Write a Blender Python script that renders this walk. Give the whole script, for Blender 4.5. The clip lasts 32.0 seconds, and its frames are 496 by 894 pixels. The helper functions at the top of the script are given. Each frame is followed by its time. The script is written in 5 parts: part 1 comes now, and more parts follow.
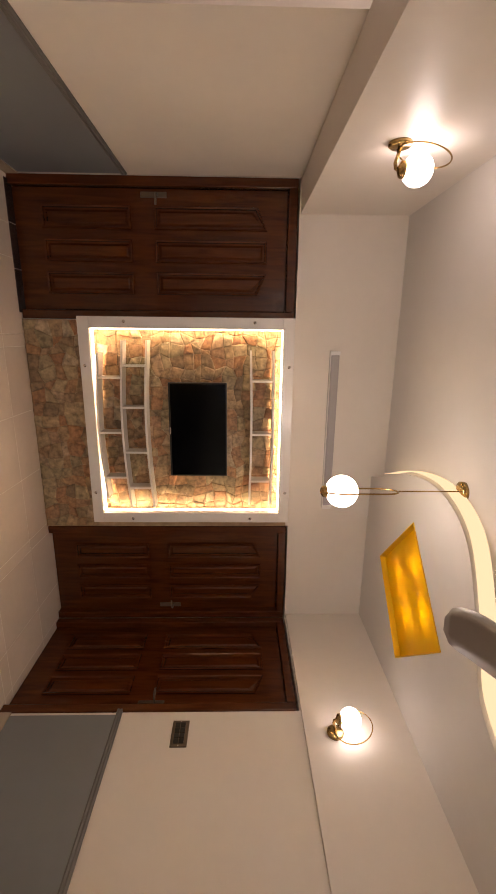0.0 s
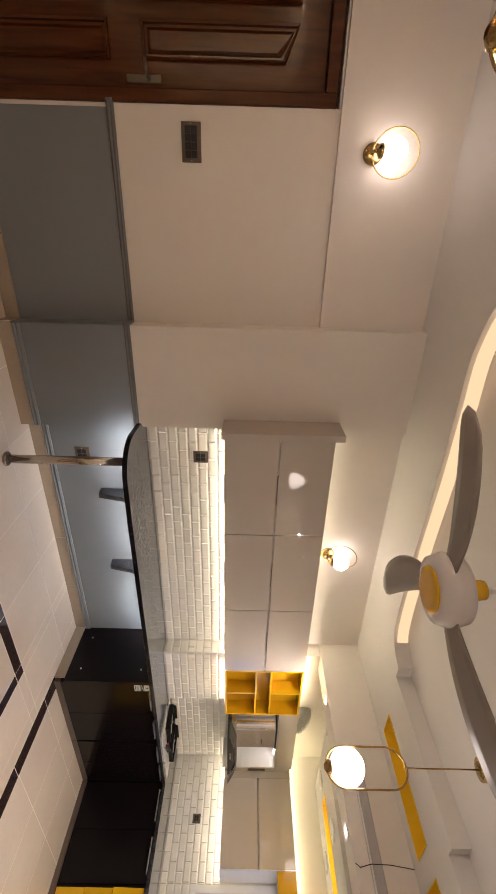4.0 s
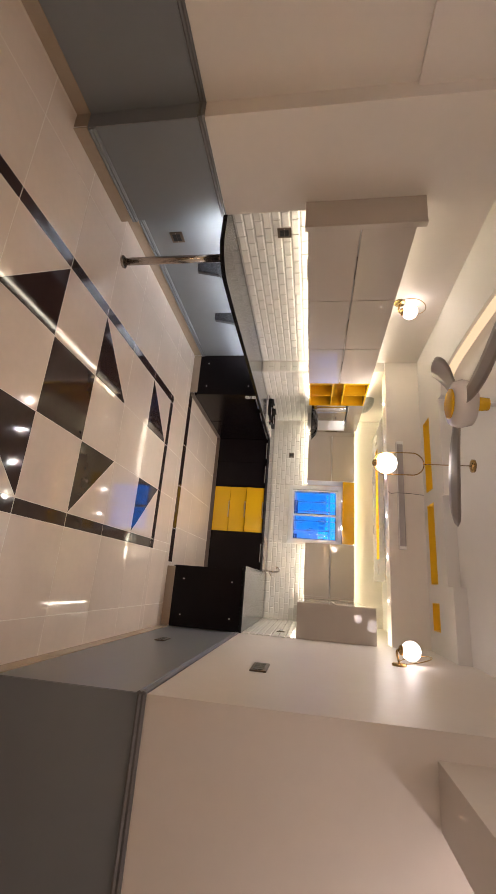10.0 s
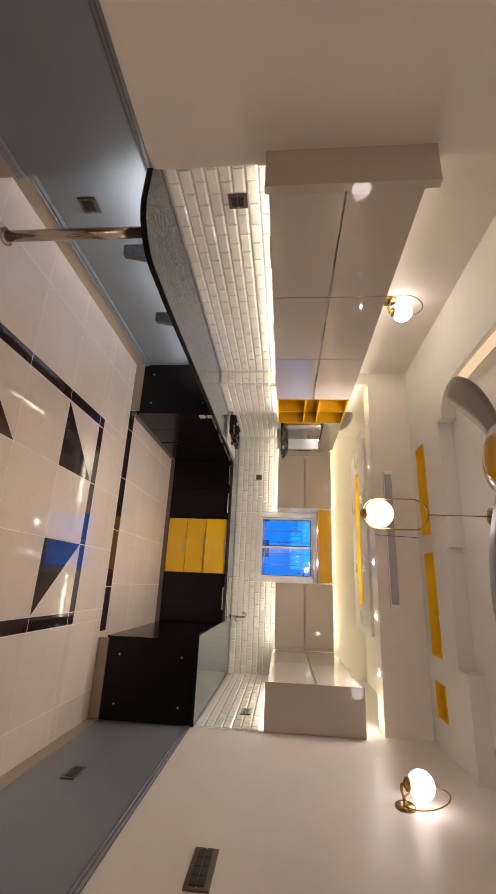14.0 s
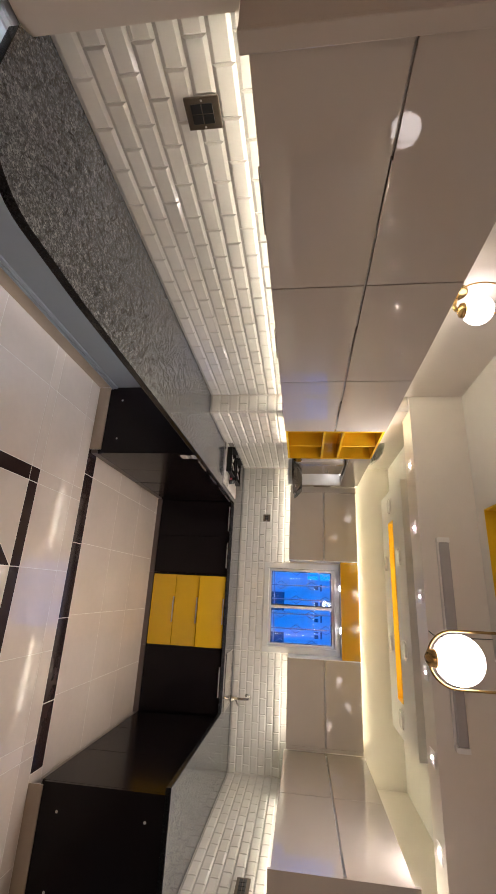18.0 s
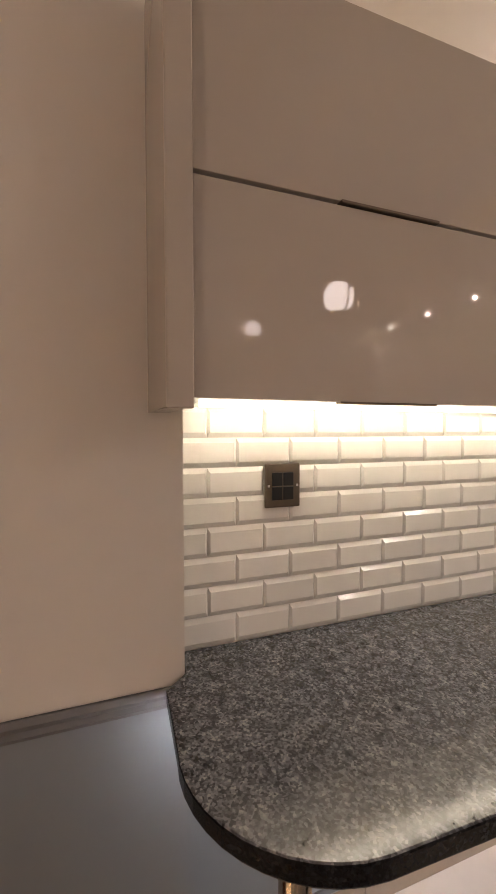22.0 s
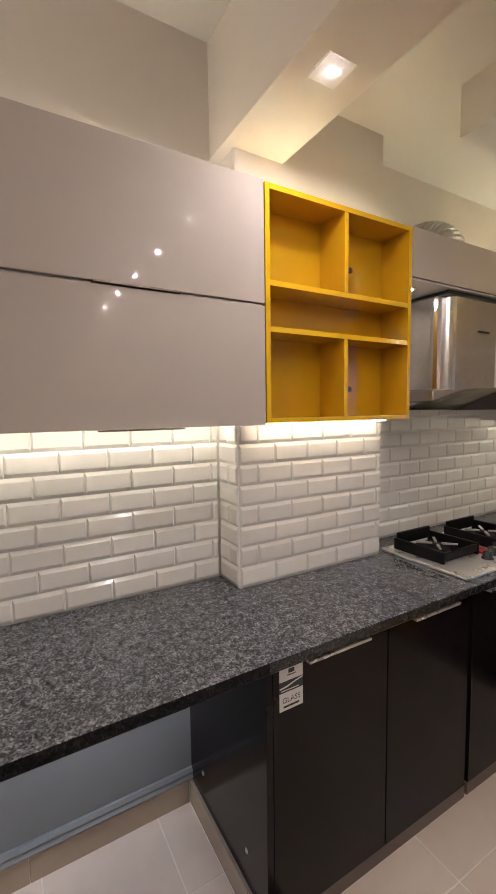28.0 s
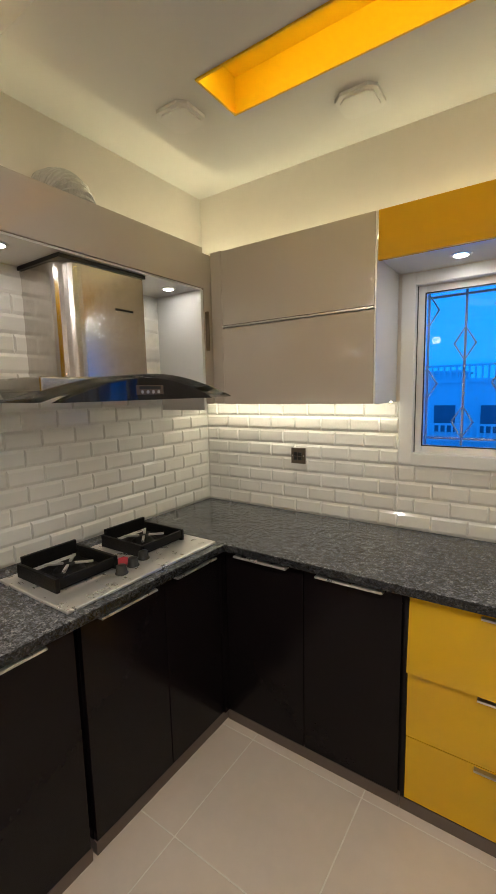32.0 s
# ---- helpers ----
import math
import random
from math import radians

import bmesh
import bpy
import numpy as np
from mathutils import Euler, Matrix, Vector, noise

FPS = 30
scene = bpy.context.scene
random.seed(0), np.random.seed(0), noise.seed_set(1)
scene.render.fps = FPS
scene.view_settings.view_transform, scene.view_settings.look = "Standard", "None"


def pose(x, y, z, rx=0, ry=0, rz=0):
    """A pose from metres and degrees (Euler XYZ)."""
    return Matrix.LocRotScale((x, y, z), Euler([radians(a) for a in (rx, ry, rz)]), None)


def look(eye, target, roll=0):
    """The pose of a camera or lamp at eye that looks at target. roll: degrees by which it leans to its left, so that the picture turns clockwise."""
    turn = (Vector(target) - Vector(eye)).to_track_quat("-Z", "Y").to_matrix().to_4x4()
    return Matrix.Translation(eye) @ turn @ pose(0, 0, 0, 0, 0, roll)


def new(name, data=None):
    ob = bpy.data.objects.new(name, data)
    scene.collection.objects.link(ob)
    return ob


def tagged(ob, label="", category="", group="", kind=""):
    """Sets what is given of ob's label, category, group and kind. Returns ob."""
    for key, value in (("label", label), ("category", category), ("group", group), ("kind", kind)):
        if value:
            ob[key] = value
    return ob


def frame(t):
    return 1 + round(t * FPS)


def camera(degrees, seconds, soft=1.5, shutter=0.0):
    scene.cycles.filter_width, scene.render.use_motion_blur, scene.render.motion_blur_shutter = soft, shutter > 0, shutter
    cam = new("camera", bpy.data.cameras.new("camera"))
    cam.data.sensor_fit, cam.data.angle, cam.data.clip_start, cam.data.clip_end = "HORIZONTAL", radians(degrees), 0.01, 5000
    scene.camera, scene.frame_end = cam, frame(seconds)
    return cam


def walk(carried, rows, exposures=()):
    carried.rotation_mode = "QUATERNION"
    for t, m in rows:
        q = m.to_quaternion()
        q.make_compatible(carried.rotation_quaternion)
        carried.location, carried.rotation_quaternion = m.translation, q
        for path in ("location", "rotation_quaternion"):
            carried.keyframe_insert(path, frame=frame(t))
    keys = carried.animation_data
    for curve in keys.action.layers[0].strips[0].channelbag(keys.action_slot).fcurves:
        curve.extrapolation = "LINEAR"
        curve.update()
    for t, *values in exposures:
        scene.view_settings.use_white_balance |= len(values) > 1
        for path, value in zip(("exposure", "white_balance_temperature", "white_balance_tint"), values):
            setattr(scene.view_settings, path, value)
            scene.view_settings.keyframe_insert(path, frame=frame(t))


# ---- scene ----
cam = camera(61.0, 32.0)
PATH = [
    (0, (2.520, -3.928, 1.654), (2.009, -5.861, 1.698), 90.3),
    (0.5, (2.613, -4.059, 1.625), (1.949, -5.945, 1.592), 90.7),
    (1, (2.635, -4.273, 1.564), (1.783, -6.078, 1.438), 91.1),
    (1.5, (2.646, -4.571, 1.556), (1.516, -6.211, 1.369), 91.4),
    (2, (2.700, -4.801, 1.549), (1.052, -5.933, 1.500), 91.9),
    (2.5, (2.736, -4.989, 1.611), (0.813, -5.532, 1.710), 92.9),
    (3, (2.806, -5.215, 1.626), (0.816, -5.169, 1.821), 91.9),
    (3.5, (2.830, -5.492, 1.599), (0.917, -4.916, 1.700), 91.2),
    (4, (2.873, -5.716, 1.625), (1.097, -4.796, 1.637), 91.5),
    (4.5, (2.885, -5.825, 1.577), (1.297, -4.610, 1.570), 91.7),
    (6.5, (2.872, -6.377, 1.577), (2.093, -4.545, 1.381), 90.9),
    (7, (2.837, -6.507, 1.553), (2.172, -4.644, 1.258), 90.4),
    (7.5, (2.802, -6.648, 1.566), (2.198, -4.772, 1.223), 90.1),
    (8, (2.850, -6.745, 1.549), (2.271, -4.871, 1.160), 90.3),
    (8.5, (2.907, -6.836, 1.577), (2.347, -4.950, 1.219), 90.8),
    (9, (2.897, -6.900, 1.561), (2.344, -5.013, 1.195), 91.4),
    (9.5, (2.848, -6.911, 1.561), (2.303, -5.015, 1.231), 91.9),
    (10, (2.760, -6.885, 1.571), (2.153, -5.005, 1.262), 91.7),
    (10.5, (2.693, -6.833, 1.563), (2.025, -4.970, 1.276), 91.5),
    (11, (2.656, -6.681, 1.555), (1.907, -4.843, 1.310), 91.1),
    (11.5, (2.635, -6.498, 1.587), (1.902, -4.649, 1.382), 91.0),
    (12, (2.593, -6.413, 1.603), (1.901, -4.545, 1.430), 91.0),
    (12.5, (2.457, -6.328, 1.610), (1.848, -4.431, 1.444), 91.1),
    (13, (2.325, -6.259, 1.600), (1.710, -4.365, 1.417), 91.0),
    (13.5, (2.275, -6.153, 1.584), (1.651, -4.261, 1.405), 90.9),
    (15.5, (1.845, -5.707, 1.590), (1.324, -3.782, 1.441), 89.6),
    (16, (1.850, -5.594, 1.585), (1.538, -3.626, 1.404), 89.6),
    (16.5, (1.807, -5.478, 1.583), (1.606, -3.500, 1.361), 89.4),
    (17, (1.693, -5.342, 1.581), (1.580, -3.361, 1.329), 89.3),
    (17.5, (1.570, -5.217, 1.579), (1.344, -3.248, 1.309), 89.6),
    (18, (1.500, -5.064, 1.614), (0.852, -3.189, 1.359), 90.5),
    (18.5, (1.481, -4.965, 1.610), (0.519, -3.222, 1.411), 90.9),
    (19, (1.417, -4.891, 1.615), (0.417, -3.161, 1.524), 91.1),
    (19.5, (1.394, -4.865, 1.619), (0.448, -3.104, 1.535), 91.1),
    (20, (1.412, -4.859, 1.611), (0.487, -3.087, 1.532), 90.4),
    (20.5, (1.512, -4.123, 1.516), (0.102, -2.707, 1.429), 88.7),
    (21, (1.249, -4.090, 1.546), (-0.275, -2.802, 1.411), 72.1),
    (21.1, (1.243, -4.105, 1.543), (-0.294, -2.831, 1.409), 62.0),
    (21.2, (1.225, -4.145, 1.533), (-0.344, -2.911, 1.405), 51.8),
    (21.3, (1.199, -4.204, 1.519), (-0.416, -3.030, 1.398), 41.3),
    (21.4, (1.168, -4.275, 1.503), (-0.500, -3.177, 1.390), 30.8),
    (21.5, (1.134, -4.353, 1.485), (-0.587, -3.340, 1.381), 20.3),
    (21.6, (1.100, -4.431, 1.466), (-0.671, -3.505, 1.372), 10.5),
    (21.7, (1.069, -4.502, 1.450), (-0.743, -3.660, 1.364), 4.5),
    (21.8, (1.043, -4.561, 1.436), (-0.800, -3.788, 1.357), 1.6),
    (22, (1.019, -4.616, 1.423), (-0.850, -3.908, 1.351), -0.1),
    (22.5, (1.171, -4.515, 1.323), (-0.755, -3.978, 1.307), 1.1),
    (23, (1.268, -4.440, 1.306), (-0.675, -3.982, 1.185), -0.3),
    (23.5, (1.297, -4.365, 1.377), (-0.616, -3.796, 1.246), -2.1),
    (24, (1.382, -4.258, 1.379), (-0.534, -3.694, 1.275), -2.5),
    (24.5, (1.411, -4.192, 1.425), (-0.468, -3.529, 1.258), -2.3),
    (25, (1.469, -3.968, 1.448), (-0.376, -3.216, 1.272), -2.1),
    (25.5, (1.494, -3.710, 1.467), (-0.319, -2.885, 1.299), -1.9),
    (26, (1.468, -3.466, 1.494), (-0.325, -2.589, 1.366), -1.6),
    (26.5, (1.451, -3.272, 1.530), (-0.300, -2.314, 1.409), -1.4),
    (28.5, (1.469, -2.548, 1.522), (-0.243, -1.530, 1.345), -0.6),
    (29, (1.542, -2.345, 1.507), (-0.136, -1.270, 1.340), -0.7),
    (29.5, (1.616, -2.205, 1.531), (-0.015, -1.066, 1.328), -1.4),
    (30, (1.641, -2.151, 1.520), (0.103, -0.888, 1.321), -1.5),
    (30.5, (1.673, -2.092, 1.541), (0.232, -0.725, 1.310), -1.7),
    (31, (1.691, -2.042, 1.544), (0.359, -0.570, 1.301), -1.6),
    (31.5, (1.686, -1.992, 1.549), (0.466, -0.429, 1.286), -1.3),
    (32, (1.697, -1.942, 1.539), (0.568, -0.310, 1.282), -1.3),
]
# stops, white balance and tint along the walk
EXPOSURES = [(0.0, 0.97, 6750, 13), (1.2, 1.07, 6700, 13), (2.0, 1.38, 6500, 12), (3.0, 1.0, 6600, 12), (4.5, 0.78, 6500, 11), (7.0, 0.75, 6400, 12), (9.0, 0.82, 6350, 12), (13.5, 0.65, 6350, 12), (16.0, 0.5, 6200, 12), (20.5, 0.4, 6150, 12),
             (22.0, 0.72, 6600, 16), (23.0, 0.88, 6750, 17), (24.5, 0.62, 6500, 15), (26.5, 0.28, 6250, 13), (29.0, 0.38, 5900, 15), (30.0, 0.44, 5700, 16), (31.0, 0.42, 5700, 15), (32.0, 0.38, 6300, 4)]
walk(cam, [(t, look(eye, target, roll)) for t, eye, target, roll in PATH], EXPOSURES)


# blue dusk outside; the room is lit by its own lamps
world = bpy.data.worlds.new("dusk")
scene.world = world
world.use_nodes = True
world.node_tree.nodes["Background"].inputs["Color"].default_value = (0.012, 0.19, 0.78, 1)
world.node_tree.nodes["Background"].inputs["Strength"].default_value = 1.65
FAN_TURN = 31.0

# ---------------------------------------------------------------- materials
def mat(name, color, rough=0.5, metal=0.0, spec=0.5, scale=0.0, vary=0.0, bump=0.0, bscale=0.0, coat=0.0, rvary=0.0, object_random=0.0):
    m = bpy.data.materials.new(name)
    m.use_nodes = True
    nt = m.node_tree
    n, l = nt.nodes, nt.links
    b = n["Principled BSDF"]
    b.inputs["Roughness"].default_value = rough
    b.inputs["Metallic"].default_value = metal
    b.inputs["Specular IOR Level"].default_value = spec
    b.inputs["Coat Weight"].default_value = coat
    b.inputs["Coat Roughness"].default_value = 0.05
    b.inputs["Base Color"].default_value = (*color, 1)
    if scale or object_random:
        geo = n.new("ShaderNodeNewGeometry")
        big = n.new("ShaderNodeTexNoise")
        big.inputs["Scale"].default_value = scale or 1.0
        big.inputs["Detail"].default_value = 6
        fine = n.new("ShaderNodeTexNoise")
        fine.inputs["Scale"].default_value = (scale or 1.0) * 9
        fine.inputs["Detail"].default_value = 4
        l.new(geo.outputs["Position"], big.inputs["Vector"])
        l.new(geo.outputs["Position"], fine.inputs["Vector"])
        add = n.new("ShaderNodeMath")
        add.operation = "MULTIPLY_ADD"
        add.inputs[1].default_value = 0.4
        l.new(fine.outputs["Fac"], add.inputs[0])
        l.new(big.outputs["Fac"], add.inputs[2])
        mr = n.new("ShaderNodeMapRange")
        mr.inputs["From Min"].default_value, mr.inputs["From Max"].default_value = 0.45, 0.95
        mr.inputs["To Min"].default_value, mr.inputs["To Max"].default_value = 1 - vary, 1 + vary
        l.new(add.outputs[0], mr.inputs["Value"])
        fac = mr.outputs[0]
        if object_random:
            oi = n.new("ShaderNodeObjectInfo")
            r2 = n.new("ShaderNodeMapRange")
            r2.inputs["To Min"].default_value, r2.inputs["To Max"].default_value = 1 - object_random, 1 + object_random
            l.new(oi.outputs["Random"], r2.inputs["Value"])
            mul = n.new("ShaderNodeMath")
            mul.operation = "MULTIPLY"
            l.new(fac, mul.inputs[0])
            l.new(r2.outputs[0], mul.inputs[1])
            fac = mul.outputs[0]
        mix = n.new("ShaderNodeVectorMath")
        mix.operation = "SCALE"
        mix.inputs[0].default_value = color
        l.new(fac, mix.inputs["Scale"])
        l.new(mix.outputs[0], b.inputs["Base Color"])
        if rvary:
            r3 = n.new("ShaderNodeMapRange")
            r3.inputs["From Min"].default_value, r3.inputs["From Max"].default_value = 0.45, 0.95
            r3.inputs["To Min"].default_value, r3.inputs["To Max"].default_value = max(rough - rvary, 0.02), rough + rvary
            l.new(add.outputs[0], r3.inputs["Value"])
            l.new(r3.outputs[0], b.inputs["Roughness"])
    if bump:
        g2 = n.new("ShaderNodeNewGeometry")
        t = n.new("ShaderNodeTexNoise")
        t.inputs["Scale"].default_value = bscale
        t.inputs["Detail"].default_value = 5
        l.new(g2.outputs["Position"], t.inputs["Vector"])
        bp = n.new("ShaderNodeBump")
        bp.inputs["Strength"].default_value = bump
        bp.inputs["Distance"].default_value = 0.004
        l.new(t.outputs["Fac"], bp.inputs["Height"])
        l.new(bp.outputs["Normal"], b.inputs["Normal"])
    return m


def glow(name, color, strength):
    m = bpy.data.materials.new(name)
    m.use_nodes = True
    nt = m.node_tree
    nt.nodes.clear()
    e = nt.nodes.new("ShaderNodeEmission")
    o = nt.nodes.new("ShaderNodeOutputMaterial")
    e.inputs["Color"].default_value = (*color, 1)
    e.inputs["Strength"].default_value = strength
    nt.links.new(e.outputs[0], o.inputs[0])
    return m


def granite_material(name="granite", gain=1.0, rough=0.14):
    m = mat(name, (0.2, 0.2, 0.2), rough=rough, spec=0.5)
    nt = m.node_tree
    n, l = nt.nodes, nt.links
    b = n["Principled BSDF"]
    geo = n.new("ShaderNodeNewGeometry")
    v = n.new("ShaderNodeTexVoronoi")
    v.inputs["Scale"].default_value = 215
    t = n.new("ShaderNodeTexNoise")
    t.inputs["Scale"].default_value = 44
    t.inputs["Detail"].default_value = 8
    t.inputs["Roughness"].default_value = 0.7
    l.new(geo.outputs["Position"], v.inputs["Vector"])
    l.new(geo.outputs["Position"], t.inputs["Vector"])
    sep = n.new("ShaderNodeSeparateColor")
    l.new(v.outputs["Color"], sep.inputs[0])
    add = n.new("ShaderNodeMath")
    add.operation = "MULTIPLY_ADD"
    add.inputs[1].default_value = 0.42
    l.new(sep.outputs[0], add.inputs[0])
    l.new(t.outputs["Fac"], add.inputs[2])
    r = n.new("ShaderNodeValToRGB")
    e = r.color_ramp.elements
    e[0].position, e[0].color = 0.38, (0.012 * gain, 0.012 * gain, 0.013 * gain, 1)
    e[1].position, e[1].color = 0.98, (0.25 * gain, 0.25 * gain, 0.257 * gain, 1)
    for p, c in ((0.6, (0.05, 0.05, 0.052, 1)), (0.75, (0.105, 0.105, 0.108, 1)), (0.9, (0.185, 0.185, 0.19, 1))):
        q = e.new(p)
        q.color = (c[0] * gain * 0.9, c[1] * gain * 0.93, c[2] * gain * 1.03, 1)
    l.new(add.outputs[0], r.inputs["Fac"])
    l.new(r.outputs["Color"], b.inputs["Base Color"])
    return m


def wood_material(name, dark, light, along="Z"):
    m = mat(name, dark, rough=0.22, spec=0.36, coat=0.06)
    nt = m.node_tree
    n, l = nt.nodes, nt.links
    b = n["Principled BSDF"]
    tc = n.new("ShaderNodeTexCoord")
    mp = n.new("ShaderNodeMapping")
    mp.inputs["Scale"].default_value = (9, 9, 0.8) if along == "Z" else (0.8, 9, 9)
    l.new(tc.outputs["Object"], mp.inputs["Vector"])
    t = n.new("ShaderNodeTexNoise")
    t.inputs["Scale"].default_value = 3.0
    t.inputs["Detail"].default_value = 9
    t.inputs["Distortion"].default_value = 0.8
    l.new(mp.outputs[0], t.inputs["Vector"])
    r = n.new("ShaderNodeValToRGB")
    r.color_ramp.elements[0].position, r.color_ramp.elements[0].color = 0.2, (*dark, 1)
    r.color_ramp.elements[1].position, r.color_ramp.elements[1].color = 0.85, (*light, 1)
    l.new(t.outputs["Fac"], r.inputs["Fac"])
    l.new(r.outputs["Color"], b.inputs["Base Color"])
    bp = n.new("ShaderNodeBump")
    bp.inputs["Strength"].default_value = 0.04
    bp.inputs["Distance"].default_value = 0.002
    l.new(t.outputs["Fac"], bp.inputs["Height"])
    l.new(bp.outputs["Normal"], b.inputs["Normal"])
    return m


def stone_material():
    m = mat("rubble_stone", (0.4, 0.3, 0.2), rough=0.45)
    nt = m.node_tree
    n, l = nt.nodes, nt.links
    b = n["Principled BSDF"]
    oi = n.new("ShaderNodeObjectInfo")
    r = n.new("ShaderNodeValToRGB")
    e = r.color_ramp.elements
    e[0].position, e[0].color = 0.0, (0.27, 0.18, 0.105, 1)
    e[1].position, e[1].color = 1.0, (0.60, 0.49, 0.33, 1)
    for p, c in ((0.2, (0.47, 0.32, 0.18, 1)), (0.4, (0.50, 0.25, 0.12, 1)), (0.55, (0.37, 0.29, 0.17, 1)), (0.7, (0.55, 0.41, 0.24, 1)), (0.85, (0.44, 0.22, 0.11, 1))):
        q = e.new(p)
        q.color = c
    l.new(oi.outputs["Random"], r.inputs["Fac"])
    geo = n.new("ShaderNodeNewGeometry")
    t = n.new("ShaderNodeTexNoise")
    t.inputs["Scale"].default_value = 28
    t.inputs["Detail"].default_value = 8
    l.new(geo.outputs["Position"], t.inputs["Vector"])
    mr = n.new("ShaderNodeMapRange")
    mr.inputs["From Min"].default_value, mr.inputs["From Max"].default_value = 0.3, 0.7
    mr.inputs["To Min"].default_value, mr.inputs["To Max"].default_value = 0.42, 1.05
    l.new(t.outputs["Fac"], mr.inputs["Value"])
    sc = n.new("ShaderNodeVectorMath")
    sc.operation = "SCALE"
    l.new(r.outputs["Color"], sc.inputs[0])
    l.new(mr.outputs[0], sc.inputs["Scale"])
    l.new(sc.outputs[0], b.inputs["Base Color"])
    bp = n.new("ShaderNodeBump")
    bp.inputs["Strength"].default_value = 0.8
    bp.inputs["Distance"].default_value = 0.012
    l.new(t.outputs["Fac"], bp.inputs["Height"])
    l.new(bp.outputs["Normal"], b.inputs["Normal"])
    return m


def glass_material(name, color=(1, 1, 1), rough=0.0):
    m = mat(name, color, rough=rough)
    b = m.node_tree.nodes["Principled BSDF"]
    b.inputs["Transmission Weight"].default_value = 1.0
    b.inputs["IOR"].default_value = 1.45
    return m


WALL = mat("cream_wall_paint", (0.72, 0.665, 0.61), rough=0.40, spec=0.27, scale=1.6, vary=0.03, bump=0.03, bscale=60)
CEIL = mat("white_ceiling_paint", (0.63, 0.60, 0.57), rough=0.55, scale=1.2, vary=0.025, bump=0.04, bscale=45)
DADO = mat("grey_dado_paint", (0.20, 0.213, 0.23), rough=0.32, spec=0.4, scale=1.4, vary=0.03, bump=0.02, bscale=50)
FLOOR = mat("polished_beige_floor_tile", (0.74, 0.635, 0.55), rough=0.065, spec=0.55, scale=2.5, vary=0.05, rvary=0.03, object_random=0.035)
FLOORDARK = mat("polished_dark_brown_floor_tile", (0.040, 0.023, 0.021), rough=0.06, spec=0.36, scale=3, vary=0.12, object_random=0.1)
GROUT = mat("pale_grout", (0.80, 0.74, 0.66), rough=0.8, scale=20, vary=0.1)
SKIRT = mat("beige_skirting_tile", (0.42, 0.335, 0.255), rough=0.22, scale=3, vary=0.07, object_random=0.05)
TILE = mat("white_glazed_wall_tile", (0.80, 0.775, 0.73), rough=0.1, spec=0.5, scale=4, vary=0.02, object_random=0.03, rvary=0.03)
TGROUT = mat("white_tile_grout", (0.78, 0.755, 0.71), rough=0.8, scale=30, vary=0.08)
GRANITE = granite_material("granite", 0.95)
BRACKETSTONE = granite_material("dark_granite_bracket", 0.35, 0.3)
# same granite darkened for the worktop edges: their shade is in the colour
GRANITESHADE = granite_material("granite_edge", 0.30, 0.25)
GRANITEDEEPSHADE = granite_material("deep_shaded_granite_edge", 0.10, 0.25)
GRANITEDEEPSHADE.node_tree.nodes["Principled BSDF"].inputs["Specular IOR Level"].default_value = 0.15
BLACK = mat("dark_brown_gloss_laminate", (0.0088, 0.0064, 0.0074), rough=0.16, spec=0.17, scale=6, vary=0.08)
PLINTH = mat("brown_plinth_strip", (0.14, 0.105, 0.088), rough=0.4, metal=0.1, scale=8, vary=0.06)
CREAMLAM = mat("champagne_gloss_laminate", (0.48, 0.425, 0.37), rough=0.03, spec=0.48, scale=1.5, vary=0.015)
WHITELAM = mat("white_laminate", (0.74, 0.73, 0.72), rough=0.2, scale=2, vary=0.02)
OCHRE = mat("ochre_yellow_laminate", (0.58, 0.315, 0.008), rough=0.1, spec=0.5, scale=3, vary=0.04)
YELLOW = mat("gloss_yellow_laminate", (0.75, 0.44, 0.012), rough=0.1, spec=0.5, scale=3, vary=0.03)
ORANGE = mat("amber_slot_paint", (0.76, 0.47, 0.010), rough=0.45, scale=4, vary=0.05)
ALU = mat("brushed_aluminium", (0.62, 0.60, 0.57), rough=0.28, metal=1.0, scale=40, vary=0.06)
STEEL = mat("brushed_stainless_steel", (0.60, 0.57, 0.53), rough=0.2, metal=1.0, scale=30, vary=0.06, rvary=0.05)
FOIL = mat("silver_foil", (0.50, 0.49, 0.47), rough=0.3, metal=0.9, scale=30, vary=0.12, bump=0.5, bscale=140)
HOBSTEEL = mat("bright_hob_steel", (0.78, 0.75, 0.73), rough=0.3, metal=0.75, scale=18, vary=0.04, rvary=0.05)
POSTSTEEL = mat("bronzed_post_steel", (0.50, 0.43, 0.37), rough=0.2, metal=1.0, scale=12, vary=0.05, rvary=0.04)
CHROME = mat("polished_chrome", (0.72, 0.70, 0.68), rough=0.06, metal=1.0, scale=10, vary=0.02)
BRASS = mat("antique_brass", (0.42, 0.28, 0.11), rough=0.25, metal=1.0, scale=25, vary=0.1)
BRONZE = mat("bronze_plate", (0.16, 0.125, 0.095), rough=0.3, metal=0.7, scale=25, vary=0.08)
DARKPL = mat("black_plastic", (0.012, 0.012, 0.012), rough=0.3, scale=20, vary=0.1)
IRON = mat("cast_iron", (0.007, 0.0065, 0.0065), rough=0.45, spec=0.15, scale=50, vary=0.2, bump=0.2, bscale=180)
SCREEN = mat("tv_screen", (0.0012, 0.0012, 0.0015), rough=0.14, spec=0.12, scale=5, vary=0.05)
WOOD = wood_material("dark_stained_wood", (0.034, 0.0075, 0.0016), (0.125, 0.031, 0.0066))
STONE = stone_material()
